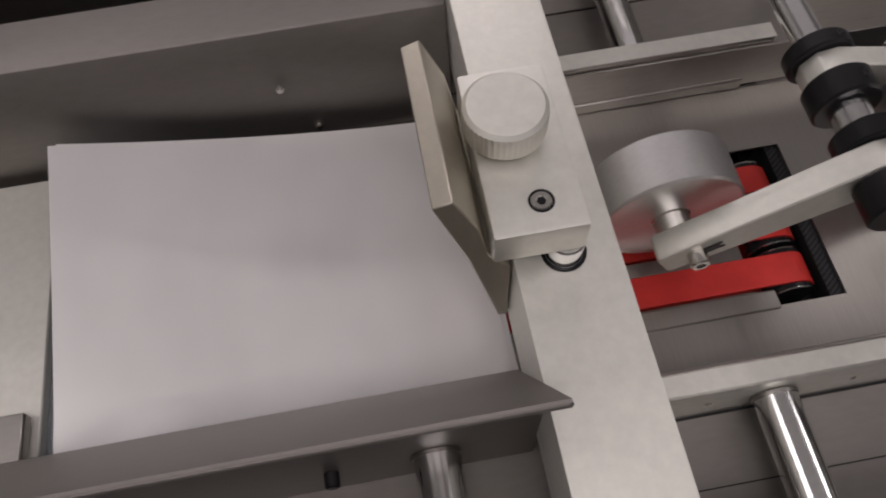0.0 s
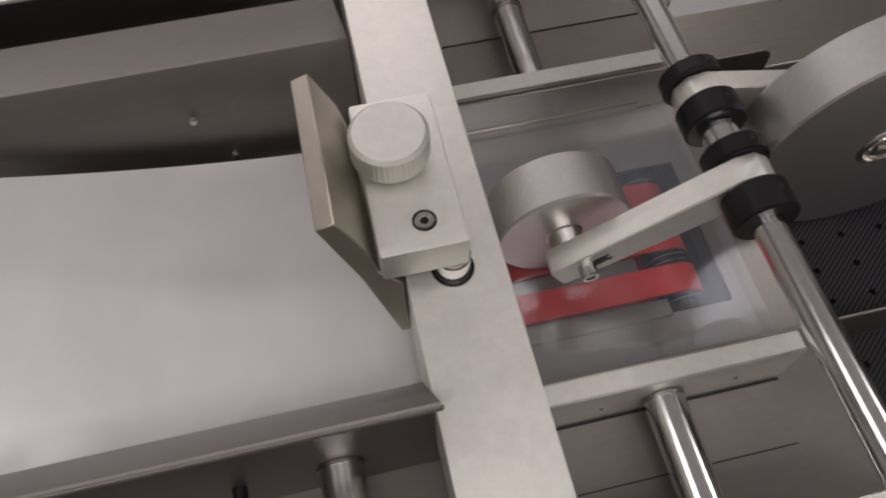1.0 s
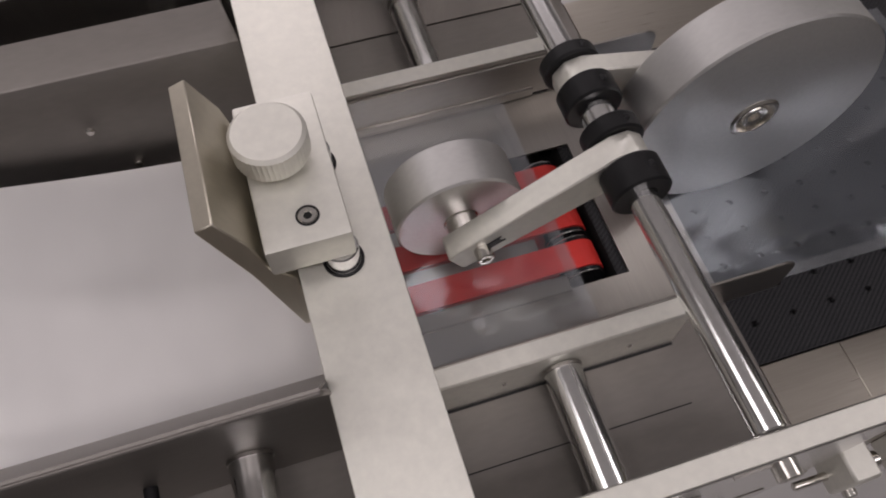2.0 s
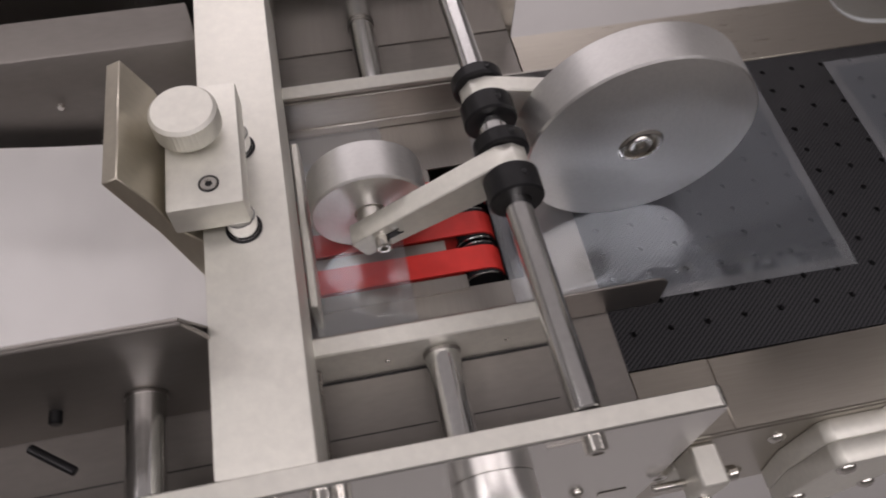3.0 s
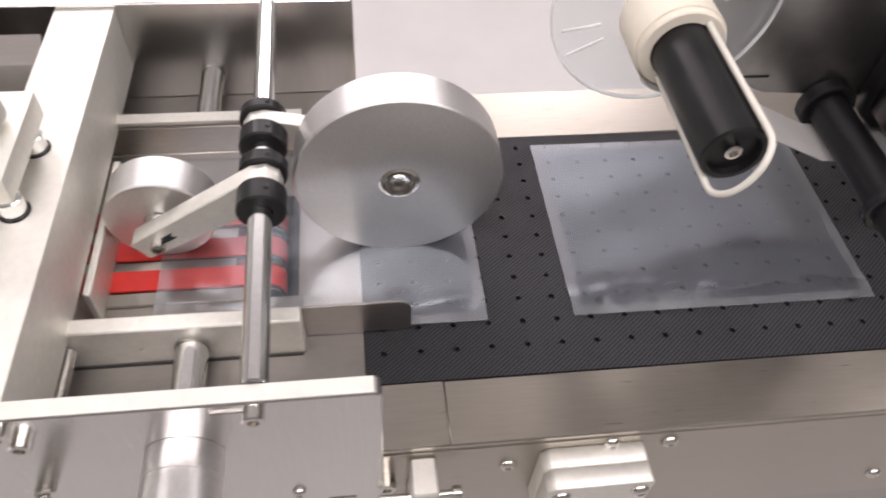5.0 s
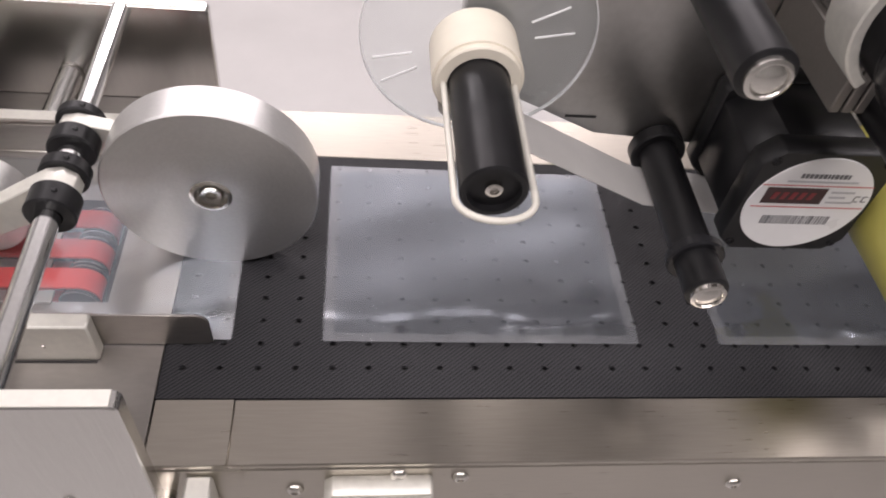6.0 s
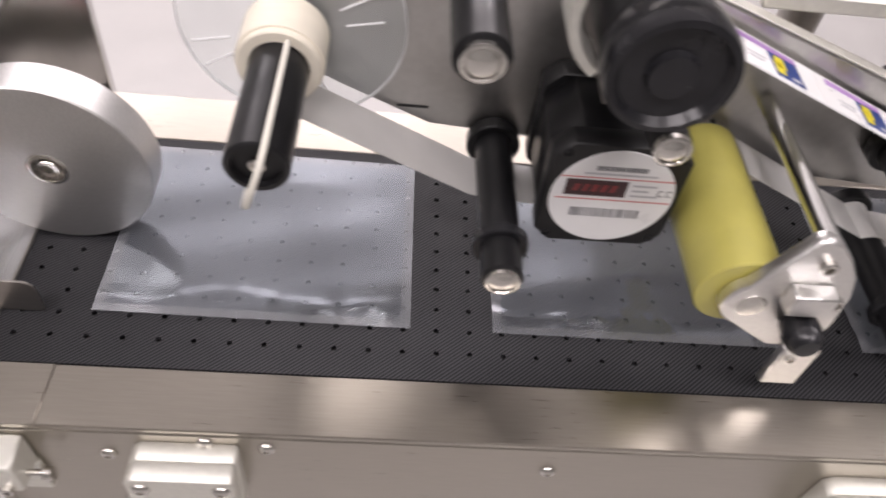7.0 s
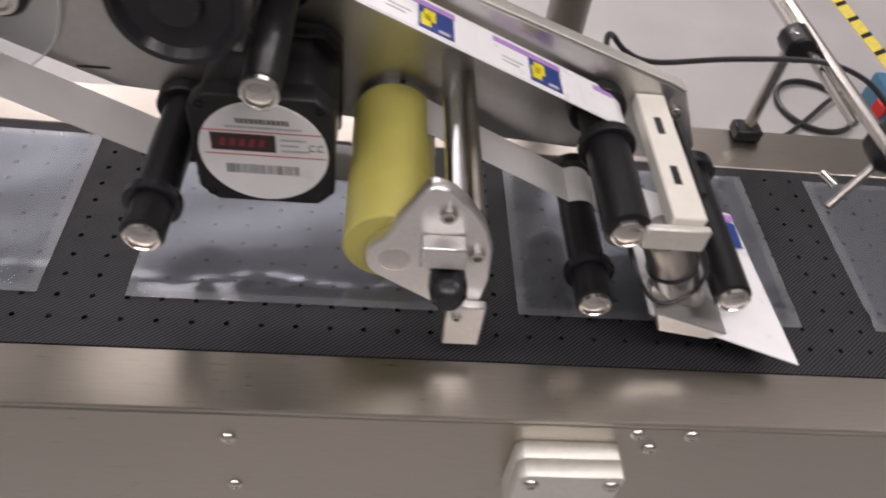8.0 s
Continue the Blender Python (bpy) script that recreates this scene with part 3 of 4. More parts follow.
# ---- pressure wheels on the rod ----
RX, RZ = -0.0520, 0.0800
pr = thing("wheel_rod", "polished steel rod across the feeder", "rod", (RX, 0.1, RZ))
part("rod", rod((RX + 0.0015, -0.0402, RZ), (RX - 0.004, 0.2638, RZ), 0.0066), CHROME, pr)


def collar(x, y0, y1, r, parent):
    part("collar", tube_ring((x, y0, RZ), (x, y1, RZ), r, 0.0068, 0.001), BLACK, parent)
    part("grub_screw", rod((x + 0.004, (y0 + y1) / 2, RZ + r - 0.002), (x + 0.004, (y0 + y1) / 2, RZ + r + 0.0003), 0.0016), BLACK_MATT, parent)


def lever(x0, z0, x1, z1, w0, w1, y0, y1):
    """A flat arm with rounded ends between two centres."""
    d = math.degrees(math.atan2(z1 - z0, x1 - x0))
    return prism(arc(x0, z0, w0, d + 90, d + 270, 4) + arc(x1, z1, w1, d - 90, d + 90, 8), "y", y0, y1, 0.0008)


def square_lever(x0, z0, x1, z1, w0, w1, y0, y1):
    """A flat arm, rounded at the first centre and square at the second."""
    d = math.degrees(math.atan2(z1 - z0, x1 - x0))
    e = Vector((math.cos(radians(d)), math.sin(radians(d))))
    n = Vector((-e.y, e.x))
    end = [(x1 + e.x * a + n.x * b, z1 + e.y * a + n.y * b) for a, b in ((w1 * 0.6, -w1), (w1 * 0.8, -w1 * 0.8), (w1 * 0.8, w1 * 0.8), (w1 * 0.6, w1))]
    return prism(arc(x0, z0, w0, d + 90, d + 270, 4) + end, "y", y0, y1, 0.0007)


small = thing("pressure_wheel", "small turned aluminium pressure wheel on a lever arm", "pressure wheel", (-0.117, 0.1, 0.003), "pressure wheels")
part("arm", square_lever(RX, RZ, -0.1245, 0.0365, 0.0115, 0.0082, 0.0820, 0.0940), ALU, small)
part("arm_slot", prism(arc(-0.107, 0.0475, 0.0021, 125, 305, 6) + arc(-0.119, 0.0400, 0.0021, -55, 125, 6), "y", 0.0813, 0.0821, 0), BLACK, small)
collar(RX, 0.0660, 0.0815, 0.0138, small)
collar(RX, 0.0945, 0.1040, 0.0138, small)
part("axle", rod((-0.1205, 0.0942, 0.0365), (-0.1205, 0.105, 0.0365), 0.0080), SCREW, small)
part("axle_screw", cap_screw(None, -0.1170, 0.0815, 0.0415, 0.0042, 0.0058), SCREW, small)
SMALL_C = (-0.1205, 0.1150, 0.0365)
small_wheel = new("wheel")
small_wheel.parent = small
small_wheel.location = Vector(SMALL_C) - Vector(ORIGIN[small.name])
ORIGIN[small_wheel.name] = (0, 0, 0)
part("rim", lathe((0, -0.0125, 0), (0, 0.0125, 0), [(0, 0.009), (0, 0.0315), (0.001, 0.0325), (0.024, 0.0325), (0.025, 0.0315), (0.025, 0.009), (0, 0.009)], 64), ALU_TURNED, small_wheel)
part("bearing", lathe((0, -0.0135, 0), (0, 0.013, 0), [(0, 0.0), (0, 0.0075), (0.0012, 0.0088), (0.0262, 0.0088), (0.0262, 0)], 32), SCREW, small_wheel)

big = thing("pressure_wheel", "large turned aluminium pressure wheel resting on the belt", "pressure wheel", (0.025, 0.1, 0.002), "pressure wheels")
part("arm", lever(RX - 0.002, RZ, 0.025, 0.064, 0.0115, 0.010, 0.1295, 0.1395), ALU, big)
collar(RX - 0.001, 0.1160, 0.1290, 0.0140, big)
collar(RX - 0.002, 0.1400, 0.1480, 0.0140, big)
part("spacer", tube_ring((RX - 0.001, 0.1045, RZ), (RX - 0.001, 0.1155, RZ), 0.0080, 0.0067), CHROME, big)
BIG_C = (0.0260, 0.1120, 0.0645)
big_wheel = new("wheel")
big_wheel.parent = big
big_wheel.location = Vector(BIG_C) - Vector(ORIGIN[big.name])
ORIGIN[big_wheel.name] = (0, 0, 0)
part("rim", lathe((0, -0.0125, 0), (0, 0.0125, 0), [(0, 0.0125), (0, 0.0619), (0.0010, 0.0629), (0.024, 0.0629), (0.025, 0.0619), (0.025, 0.0125), (0, 0.0125)], 96), ALU_TURNED, big_wheel)
part("bearing_ring", lathe((0, -0.0135, 0), (0, 0.0125, 0), [(0, 0.0098), (0, 0.0110), (0.0008, 0.0124), (0.0255, 0.0124), (0.0255, 0.0098), (0, 0.0098)], 40), SCREW, big_wheel)
part("hub_bolt", lathe((0, -0.0130, 0), (0, 0.0125, 0), [(0.004, 0), (0.004, 0.0030), (0.0005, 0.0034), (0.0, 0.0062), (0.0010, 0.0070), (0.003, 0.0072), (0.003, 0.0097), (0.0255, 0.0097), (0.0255, 0)], 24), SCREW, big_wheel)

# ---- hopper ----
def guard(points, x0, x1, label, corner):
    """Folded sheet: a profile in y and z, drawn out along x."""
    b = bmesh.new()
    th = 0.0022
    n = len(points)
    left = [b.verts.new((x0, y, z)) for y, z in points] 
    right = [b.verts.new((x1 - (corner if i == n - 1 else 0), y, z)) for i, (y, z) in enumerate(points)]
    for i in range(n - 1):
        b.faces.new([left[i], right[i], right[i + 1], left[i + 1]])
    bmesh.ops.recalc_face_normals(b, faces=b.faces)
    bmesh.ops.solidify(b, geom=list(b.faces), thickness=th)
    finish(b, 0.0007)
    t = thing("hopper_guard", label, "hopper guard", ((x0 + x1) / 2, points[0][0], 0), "side guards of the bag hopper")
    part("sheet", b, GUARD, t)
    return t


g1 = guard([(0.0235, 0.0022), (0.0235, 0.074), (0.0225, 0.085), (0.0095, 0.1225), (0.0090, 0.1250)], -0.62, -0.1990, "folded stainless side guard of the bag hopper with a flared lip", 0.001)
inner = bmesh.new()
slant = [(0.0522, 0.0212), (0.0086, 0.1272), (0.0076, 0.1267), (0.0512, 0.0207)]
ends = [[inner.verts.new((x, y, z)) for y, z in slant] for x in (-0.62, -0.2000)]
for i in range(4):
    k = (i + 1) % 4
    inner.faces.new([ends[0][i], ends[0][k], ends[1][k], ends[1][i]])
inner.faces.new(ends[0])
inner.faces.new(list(reversed(ends[1])))
part("inner_sheet", inner, GUARD, g1, "slanting inner sheet of the guard", smooth=False)
part("lever_bolt", rod((-0.292, 0.006, 0.034), (-0.272, -0.008, 0.031), 0.0022), BLACK, g1)
part("bolt_head", rod((-0.281, 0.0215, 0.034), (-0.281, 0.015, 0.034), 0.0030), BLACK, g1)
g2 = guard([(0.2045, 0.0022), (0.2055, 0.040), (0.2150, 0.072), (0.2400, 0.078)], -0.62, -0.2010, "folded stainless side guard at the back of the hopper", 0.004)
for sx, sz in ((-0.272, 0.012), (-0.405, 0.020), (-0.285, 0.045)):
    part("rivet", rod((sx, 0.2047, sz), (sx, 0.2022, sz), 0.0022), SCREW, g2)
single("hopper_plate", box(-0.62, -0.408, 0.02, 0.2, 0.0015, 0.0095, 0.001), ALU, "pale metal support plate behind the bag stack", "support plate")
single("hopper_step", box(-0.62, -0.412, 0.0262, 0.0745, 0.0100, 0.0165, 0.001), STEEL_DARK, "low folded steel stop behind the hopper", "stop plate")


def bag_sheet(lx, ly, wave, seam, seed, nx=60, ny=52, sag=None):
    """One flat bag: a slightly wavy double film; faces near the edge take the second material."""
    rnd = random.Random(seed)
    ph = [rnd.uniform(0, 6.28) for _ in range(6)]
    b = bmesh.new()
    grid = []
    for i in range(nx + 1):
        row = []
        for k in range(ny + 1):
            u, v = i / nx, k / ny
            x, y = -lx * (1 - u), (v - 0.5) * ly
            edge = min(u, 1 - u) * lx
            edge2 = min(v, 1 - v) * ly
            puff = min(1, edge / 0.03) * min(1, edge2 / 0.03)
            z = puff * wave * (1.1 + math.sin(9 * u + 4 * v + ph[0]) * 0.5 + math.sin(15 * v - 6 * u + ph[1]) * 0.35)
            z += math.exp(-((v * ly - 0.012) / 0.007) ** 2) * wave * 0.7 * (0.8 + 0.7 * math.sin(40 * u + 3 * math.sin(5 * u + ph[3]) + ph[2]))
            near_by = v * ly - 0.016 - 0.004 * math.sin(11 * u + ph[4])
            z += math.exp(-(near_by / 0.0045) ** 2) * wave * 1.0 * (0.7 + math.sin(50 * u + 4 * math.sin(7 * u + ph[5])) * 0.4)
            if sag:
                z += sag(u, v)
            row.append(b.verts.new((x, y, z)))
        grid.append(row)
    for i in range(nx):
        for k in range(ny):
            f = b.faces.new([grid[i][k], grid[i + 1][k], grid[i + 1][k + 1], grid[i][k + 1]])
            u, v = (i + 0.5) / nx, (k + 0.5) / ny
            if min(u, 1 - u) * lx < seam or min(v, 1 - v) * ly < seam:
                f.material_index = 1
    return b


# waiting stack of bags
def slope(u, v):
    return (0.004 + 0.026 * v) * (1 - u) ** 1.6 + 0.004 * (v - 0.5) ** 2


stack = thing("bag_stack", "stack of clear plastic bags lying in the hopper", "bag stack", (-0.31, 0.1190, 0.002))
for i in range(9):
    b = bag_sheet(0.195, 0.150, 0.0004, 0.006, 40 + i, sag=slope)
    me = part("bag", b, STACK, stack)
    me.data.materials.append(STACK)
    me.matrix_basis = Matrix.Translation((0.110 + 0.0015 * math.sin(3 * i), 0.0015 * math.cos(5 * i), 0.0040 + 0.0009 * i))

# ---- bags under way ----
def split_by_material(bm, keep):
    out = bm.copy()
    bmesh.ops.delete(out, geom=[f for f in out.faces if f.material_index != keep], context="FACES")
    for f in out.faces:
        f.material_index = 0
    return out


BAGS = []
bag_mesh = []
for seed in range(4):
    b = bag_sheet(0.203, 0.155, 0.0008, 0.0065, seed)
    pair = []
    for keep, nm, mat in ((0, "plastic_bag", FILM), (1, "sealed_edge", SEAM)):
        o = part(nm, split_by_material(b, keep), mat)
        pair.append(o.data)
        bpy.data.objects.remove(o)
    b.free()
    bag_mesh.append(pair)
FIRST_K, LAST_K = -3, 8
for k in range(FIRST_K, LAST_K + 1):
    o = new("plastic_bag", bag_mesh[k % 4][0])
    edge = new("sealed_edge", bag_mesh[k % 4][1])
    edge.parent = o
    tagged(o, "flat clear plastic bag with milky sealed edges", "plastic bag", "bags on the feed path")
    BAGS.append((k, o))


def bag_place(k, t):
    """Right edge of bag k at t, and its height; it waits in the hopper before its turn."""
    x = 0.148 + BELT_SPEED * (t - 6.5) + 0.258 * k + (0.28 if k > 4 else 0.0)
    rest = -0.205
    if x < rest:
        return pose(rest, 0.1155, 0.0038 - 0.0002 * k)
    lead, tail = [0.0046 if e < 0.0 else max(0.0012, 0.0046 - 0.02 * e) for e in (x, x - 0.203)]
    return pose(x, 0.1155, lead, 0, math.degrees(math.asin((tail - lead) / 0.203)), 0)


# ---- label head ----
PLATE_Y = 0.140
head_plate = thing("label_head_plate", "grey aluminium mounting plate of the label head", "mounting plate", (0.4, PLATE_Y, 0.06))
outline = [(0.168, 0.135), (0.205, 0.116), (0.262, 0.090), (0.640, 0.0585)] + arc(0.643, 0.0715, 0.012, -80, 20, 6) + [(0.634, 0.118), (0.622, 0.1235), (0.27, 0.249), (0.20, 0.32), (0.168, 0.32)]
part("plate", prism(outline, "y", PLATE_Y, 0.152, 0.0012), HEAD_PLATE, head_plate)
# Paler strip laid on the plate's edge stands in for light falling there.
part("lit_top_edge", prism([(0.2705, 0.2492), (0.6225, 0.1239), (0.6340, 0.1184), (0.6342, 0.1194), (0.6228, 0.1250), (0.2708, 0.2503)], "y", 0.1405, 0.1515, 0.0002), ALU, head_plate, "upper edge in paler metal to show it lit")
part("end_bolt", cap_screw(None, 0.640, PLATE_Y, 0.084, 0.0045, 0.005), SCREW, head_plate)
part("end_bolt", cap_screw(None, 0.630, PLATE_Y, 0.104, 0.0045, 0.005), SCREW, head_plate)
part("slot", box(0.240, 0.260, 0.1394, 0.1399, 0.1030, 0.1045, 0), DARK, head_plate)
column = thing("stand_column", "round grey steel column carrying the label head", "column", (0.60, 0.36, FLOOR))
part("pillar", rod((0.60, 0.36, FLOOR + 0.02), (0.60, 0.36, 0.62), 0.019), STEEL_DARK, column)
part("base_plate", lathe((0.60, 0.36, FLOOR), (0.60, 0.36, 0), [(0, 0), (0, 0.12), (0.018, 0.12), (0.02, 0.118), (0.02, 0)], 40), BLACK, column)
part("bracket", box(0.45, 0.62, 0.1525, 0.378, 0.185, 0.197, 0.002), ALU, column)


def guide_roller(x, z, y_front, r, label, y_back=0.1395, ring_at=None, cap_r=0.0100):
    t = thing("guide_roller", label, "guide roller", (x, (y_front + y_back) / 2, z - r), "guide rollers of the label head")
    n = y_back - y_front
    part("sleeve", lathe((x, y_back, z), (x, y_front, z), [(0, 0), (0, r), (n - 0.005, r), (n - 0.004, r - 0.0012), (n - 0.0035, 0)], 40), BLACK, t)
    part("end_cap", lathe((x, y_back, z), (x, y_front, z), [(n - 0.0045, 0), (n - 0.0045, cap_r), (n - 0.001, cap_r), (n - 0.0002, cap_r - 0.0012), (n - 0.0002, cap_r - 0.002), (n - 0.0012, cap_r - 0.0026), (n, cap_r * 0.55), (n + 0.0008, 0)], 36), SCREW, t)
    part("base_collar", tube_ring((x, y_back, z), (x, y_back - 0.010, z), r + 0.0055, r + 0.0002, 0.001), BLACK, t)
    if ring_at:
        part("stop_ring", tube_ring((x, ring_at, z), (x, ring_at + 0.007, z), r + 0.0045, r + 0.0002, 0.001), BLACK_GLOSS, t)
    return t


guide_roller(0.305, 0.083, 0.0145, 0.0122, "black guide roller with a stop ring and steel end", ring_at=0.041)
guide_roller(0.571, 0.044, 0.0135, 0.0118, "black guide roller with a stop ring close over the belt", ring_at=0.040)
guide_roller(0.575, 0.105, 0.0175, 0.0138, "thick black guide roller with a stop ring far back", ring_at=0.092)
guide_roller(0.657, 0.054, 0.0145, 0.0118, "plain black guide roller above the dispensing edge")
guide_roller(0.2735, 0.2275, 0.0150, 0.0130, "plain black upper guide roller with steel end")
guide_roller(0.374, 0.177, 0.0275, 0.0100, "slim guide roller with a bright steel end", cap_r=0.0095)
guide_roller(0.335, 0.262, 0.0300, 0.0110, "slim upper guide roller beside the hand wheel")

# motor
MX, MZ, MH = 0.367, 0.1095, 0.0398
motor = thing("stepper_motor", "black square stepper motor with a round white sticker", "motor", (MX, 0.1, MZ - MH))


def chamfered(h, c):
    return [(MX - h + c, MZ - h), (MX + h - c, MZ - h), (MX + h, MZ - h + c), (MX + h, MZ + h - c), (MX + h - c, MZ + h), (MX - h + c, MZ + h), (MX - h, MZ + h - c), (MX - h, MZ - h + c)]


part("rear_cap", prism(chamfered(MH, 0.010), "y", 0.0630, 0.0780, 0.0012), BLACK_MATT, motor)
part("body", prism(chamfered(MH - 0.0012, 0.016), "y", 0.0782, 0.1240, 0.0006), BLACK, motor)
part("front_cap", prism(chamfered(MH, 0.010), "y", 0.1242, 0.1396, 0.0012), BLACK_MATT, motor)
for sx, sz in ((-1, -1), (1, -1), (-1, 1), (1, 1)):
    part("case_screw", cap_screw(None, MX + sx * 0.0325, 0.0630, MZ + sz * 0.0325, 0.0026, 0.001), BLACK_GLOSS, motor)
sticker = part("sticker", lathe((MX, 0.0629, MZ), (MX, 0.06, MZ), [(0, 0), (0, 0.0365), (0.0006, 0.0362), (0.0006, 0)], 64), STICKER, motor, "round white maker's sticker")


def print_bar(x0, x1, z0, z1, material, name="print"):
    part(name, box(MX + x0, MX + x1, 0.06205, 0.0622, MZ + z0, MZ + z1, 0), material, sticker)


print_bar(-0.0290, 0.0070, 0.0015, 0.0140, MAROON, "colour_field")
for k in range(5):
    mx = MX - 0.0245 + 0.0054 * k
    part("mark", prism([(mx, MZ + 0.0050), (mx + 0.0030, MZ + 0.0050), (mx + 0.0042, MZ + 0.0105), (mx + 0.0012, MZ + 0.0105)], "y", 0.0618, 0.06204, 0), MARK_RED, sticker)
print_bar(-0.0330, 0.0330, 0.0155, 0.0161, RED_PRINT)
print_bar(-0.0330, 0.0350, -0.0016, -0.0010, RED_PRINT)
rnd = random.Random(5)
x = -0.014
while x < 0.014:
    w = rnd.uniform(0.0012, 0.0022)
    print_bar(x, x + w, 0.0215, 0.0248, GREY_PRINT, "character")
    x += w + 0.0006
x = -0.022
while x < 0.020:
    w = rnd.choice((0.0005, 0.0009, 0.0015))
    print_bar(x, x + w, -0.0155, -0.0085, GREY_PRINT, "code_bar")
    x += w + rnd.choice((0.0006, 0.001))
for x0, x1, z in ((0.010, 0.024, 0.0105), (0.010, 0.020, 0.0065), (0.010, 0.026, 0.0025), (-0.020, 0.022, 0.0182)):
    print_bar(x0, x1, z, z + 0.0013, PALE_PRINT, "line_of_print")
for cx in (0.0275, 0.0325):
    print_bar(cx - 0.0018, cx + 0.0014, 0.004, 0.0046, GREY_PRINT, "mark_stroke")
    print_bar(cx - 0.0018, cx - 0.0012, 0.004, 0.0085, GREY_PRINT, "mark_stroke")
    print_bar(cx - 0.0018, cx + 0.0014, 0.0080, 0.0086, GREY_PRINT, "mark_stroke")

# hand wheel above the motor
HX, HZ = 0.349, 0.236
hand_wheel = thing("clutch_wheel", "dished black clutch wheel in a pale metal bracket", "clutch wheel", (HX, 0.05, HZ))
part("disc", lathe((HX, 0.028, HZ), (HX, 0.000, HZ), [(0, 0), (0, 0.0248), (0.006, 0.0280), (0.020, 0.0285), (0.024, 0.0272), (0.0245, 0.0242), (0.0205, 0.0215), (0.0200, 0.0115), (0.0235, 0.0100), (0.0238, 0)], 64), BLACK_GLOSS, hand_wheel)
part("drum", rod((HX, 0.0282, HZ), (HX, 0.078, HZ), 0.0255), BLACK, hand_wheel)
ringp = arc(HX - 0.003, HZ + 0.010, 0.0385, 60, 235, 18) + list(reversed(arc(HX - 0.003, HZ + 0.010, 0.0330, 60, 235, 18)))
part("bracket", prism(ringp, "y", 0.030, 0.054, 0.0008), ALU, hand_wheel)
part("shaft", rod((HX, 0.0782, HZ), (HX, 0.1396, HZ), 0.010), SCREW, hand_wheel)
rail_t = thing("slotted_bar", "grey slotted metal bar between the rollers", "slotted bar", (0.352, 0.1, 0.178))
for dx in (0.0, 0.0067, 0.0134):
    part("rib", box(0.3430 + dx, 0.3485 + dx, 0.060, 0.1395, 0.178, 0.206, 0.0008), GUARD, rail_t)
part("web", box(0.3432, 0.3617, 0.064, 0.1394, 0.180, 0.200, 0), BLACK, rail_t)

# yellow drive roller and its clamp
YX, YZ, YR = 0.4410, 0.0880, 0.0262
drive = thing("drive_roller", "yellow polyurethane drive roller with clamp plate", "drive roller", (YX, 0.07, YZ - YR))
part("sleeve", lathe((YX, 0.0150, YZ), (YX, 0.1330, YZ), [(0, 0), (0, YR - 0.001), (0.001, YR), (0.117, YR), (0.118, YR - 0.001), (0.118, 0)], 56), YELLOW, drive)
part("hub", lathe((YX, 0.1332, YZ), (YX, 0.1396, YZ), [(0, 0), (0, 0.0250), (0.0062, 0.0250), (0.0062, 0)], 40), SCREW, drive)
part("grub_screw", rod((YX + 0.004, 0.1365, YZ + 0.0240), (YX + 0.004, 0.1365, YZ + 0.0252), 0.0022), BLACK, drive)
clamp_out = arc(0.4455, 0.0890, 0.0180, 118, 240, 9) + [(0.4680, 0.0520), (0.4960, 0.0520), (0.4990, 0.0750), (0.4972, 0.1000), (0.4915, 0.1170), (0.4825, 0.1310), (0.4710, 0.1425), (0.4620, 0.1460), (0.4580, 0.1440)]
part("clamp_plate", prism(clamp_out, "y", 0.0055, 0.0145, 0.0012), ALU_GLOSS, drive, "rounded pale aluminium clamp plate")
part("tab", box(0.4770, 0.5000, -0.0010, 0.0053, 0.0190, 0.0570, 0.0010), ALU_GLOSS, drive)
part("tab_screw", cap_screw(None, 0.4830, -0.0011, 0.0490, 0.0030, 0.003), SCREW, drive)
part("shaft_end", lathe((0.4440, 0.0056, 0.0890), (0.4440, 0.002, 0.0890), [(-0.001, 0.0088), (0.0004, 0.0088), (0.0006, 0.0075), (0.0006, 0)], 32), SCREW, drive)
for sx, sz in ((0.4700, 0.1270), (0.4890, 0.0970)):
    part("cap_screw", cap_screw(None, sx, 0.0054, sz, 0.0046, 0.0035), SCREW, drive)
part("clamp_block", box(0.4570, 0.4815, -0.0060, 0.0053, 0.0960, 0.1120, 0.0010), ALU_GLOSS, drive)
lev = lathe((0.4745, 0.0053, 0.0800), (0.4745, -0.0165, 0.0800), [(0, 0), (0, 0.0085), (0.002, 0.0105), (0.010, 0.0112), (0.018, 0.0100), (0.0215, 0.0070), (0.0218, 0)], 12)
part("lever_knob", lev, BLACK_GLOSS, drive, "black star knob")
for rx, rz, r in ((0.4745, 0.1305, 0.0060), (0.4865, 0.1180, 0.0050)):
    part("tie_rod", rod((rx, 0.0147, rz), (rx, 0.1396, rz), r), CHROME if r > 0.0055 else STEEL, drive)

# label web: ribbon pieces along a line in x and z, wide in y
def ribbon(points, y0, y1, th=0.0005):
    b = bmesh.new()
    rows = []
    for i, (x, z) in enumerate(points):
        p, q = points[max(0, i - 1)], points[min(len(points) - 1, i + 1)]
        d = Vector((q[0] - p[0], q[1] - p[1])).normalized()
        n = Vector((-d.y, d.x)) * th / 2
        rows.append([b.verts.new(v) for v in ((x + n.x, y0, z + n.y), (x + n.x, y1, z + n.y), (x - n.x, y1, z - n.y), (x - n.x, y0, z - n.y))])
    for p, q in zip(rows, rows[1:]):
        for k in range(4):
            b.faces.new([p[k], p[(k + 1) % 4], q[(k + 1) % 4], q[k]])
    b.faces.new(rows[0])
    b.faces.new(list(reversed(rows[-1])))
    return b


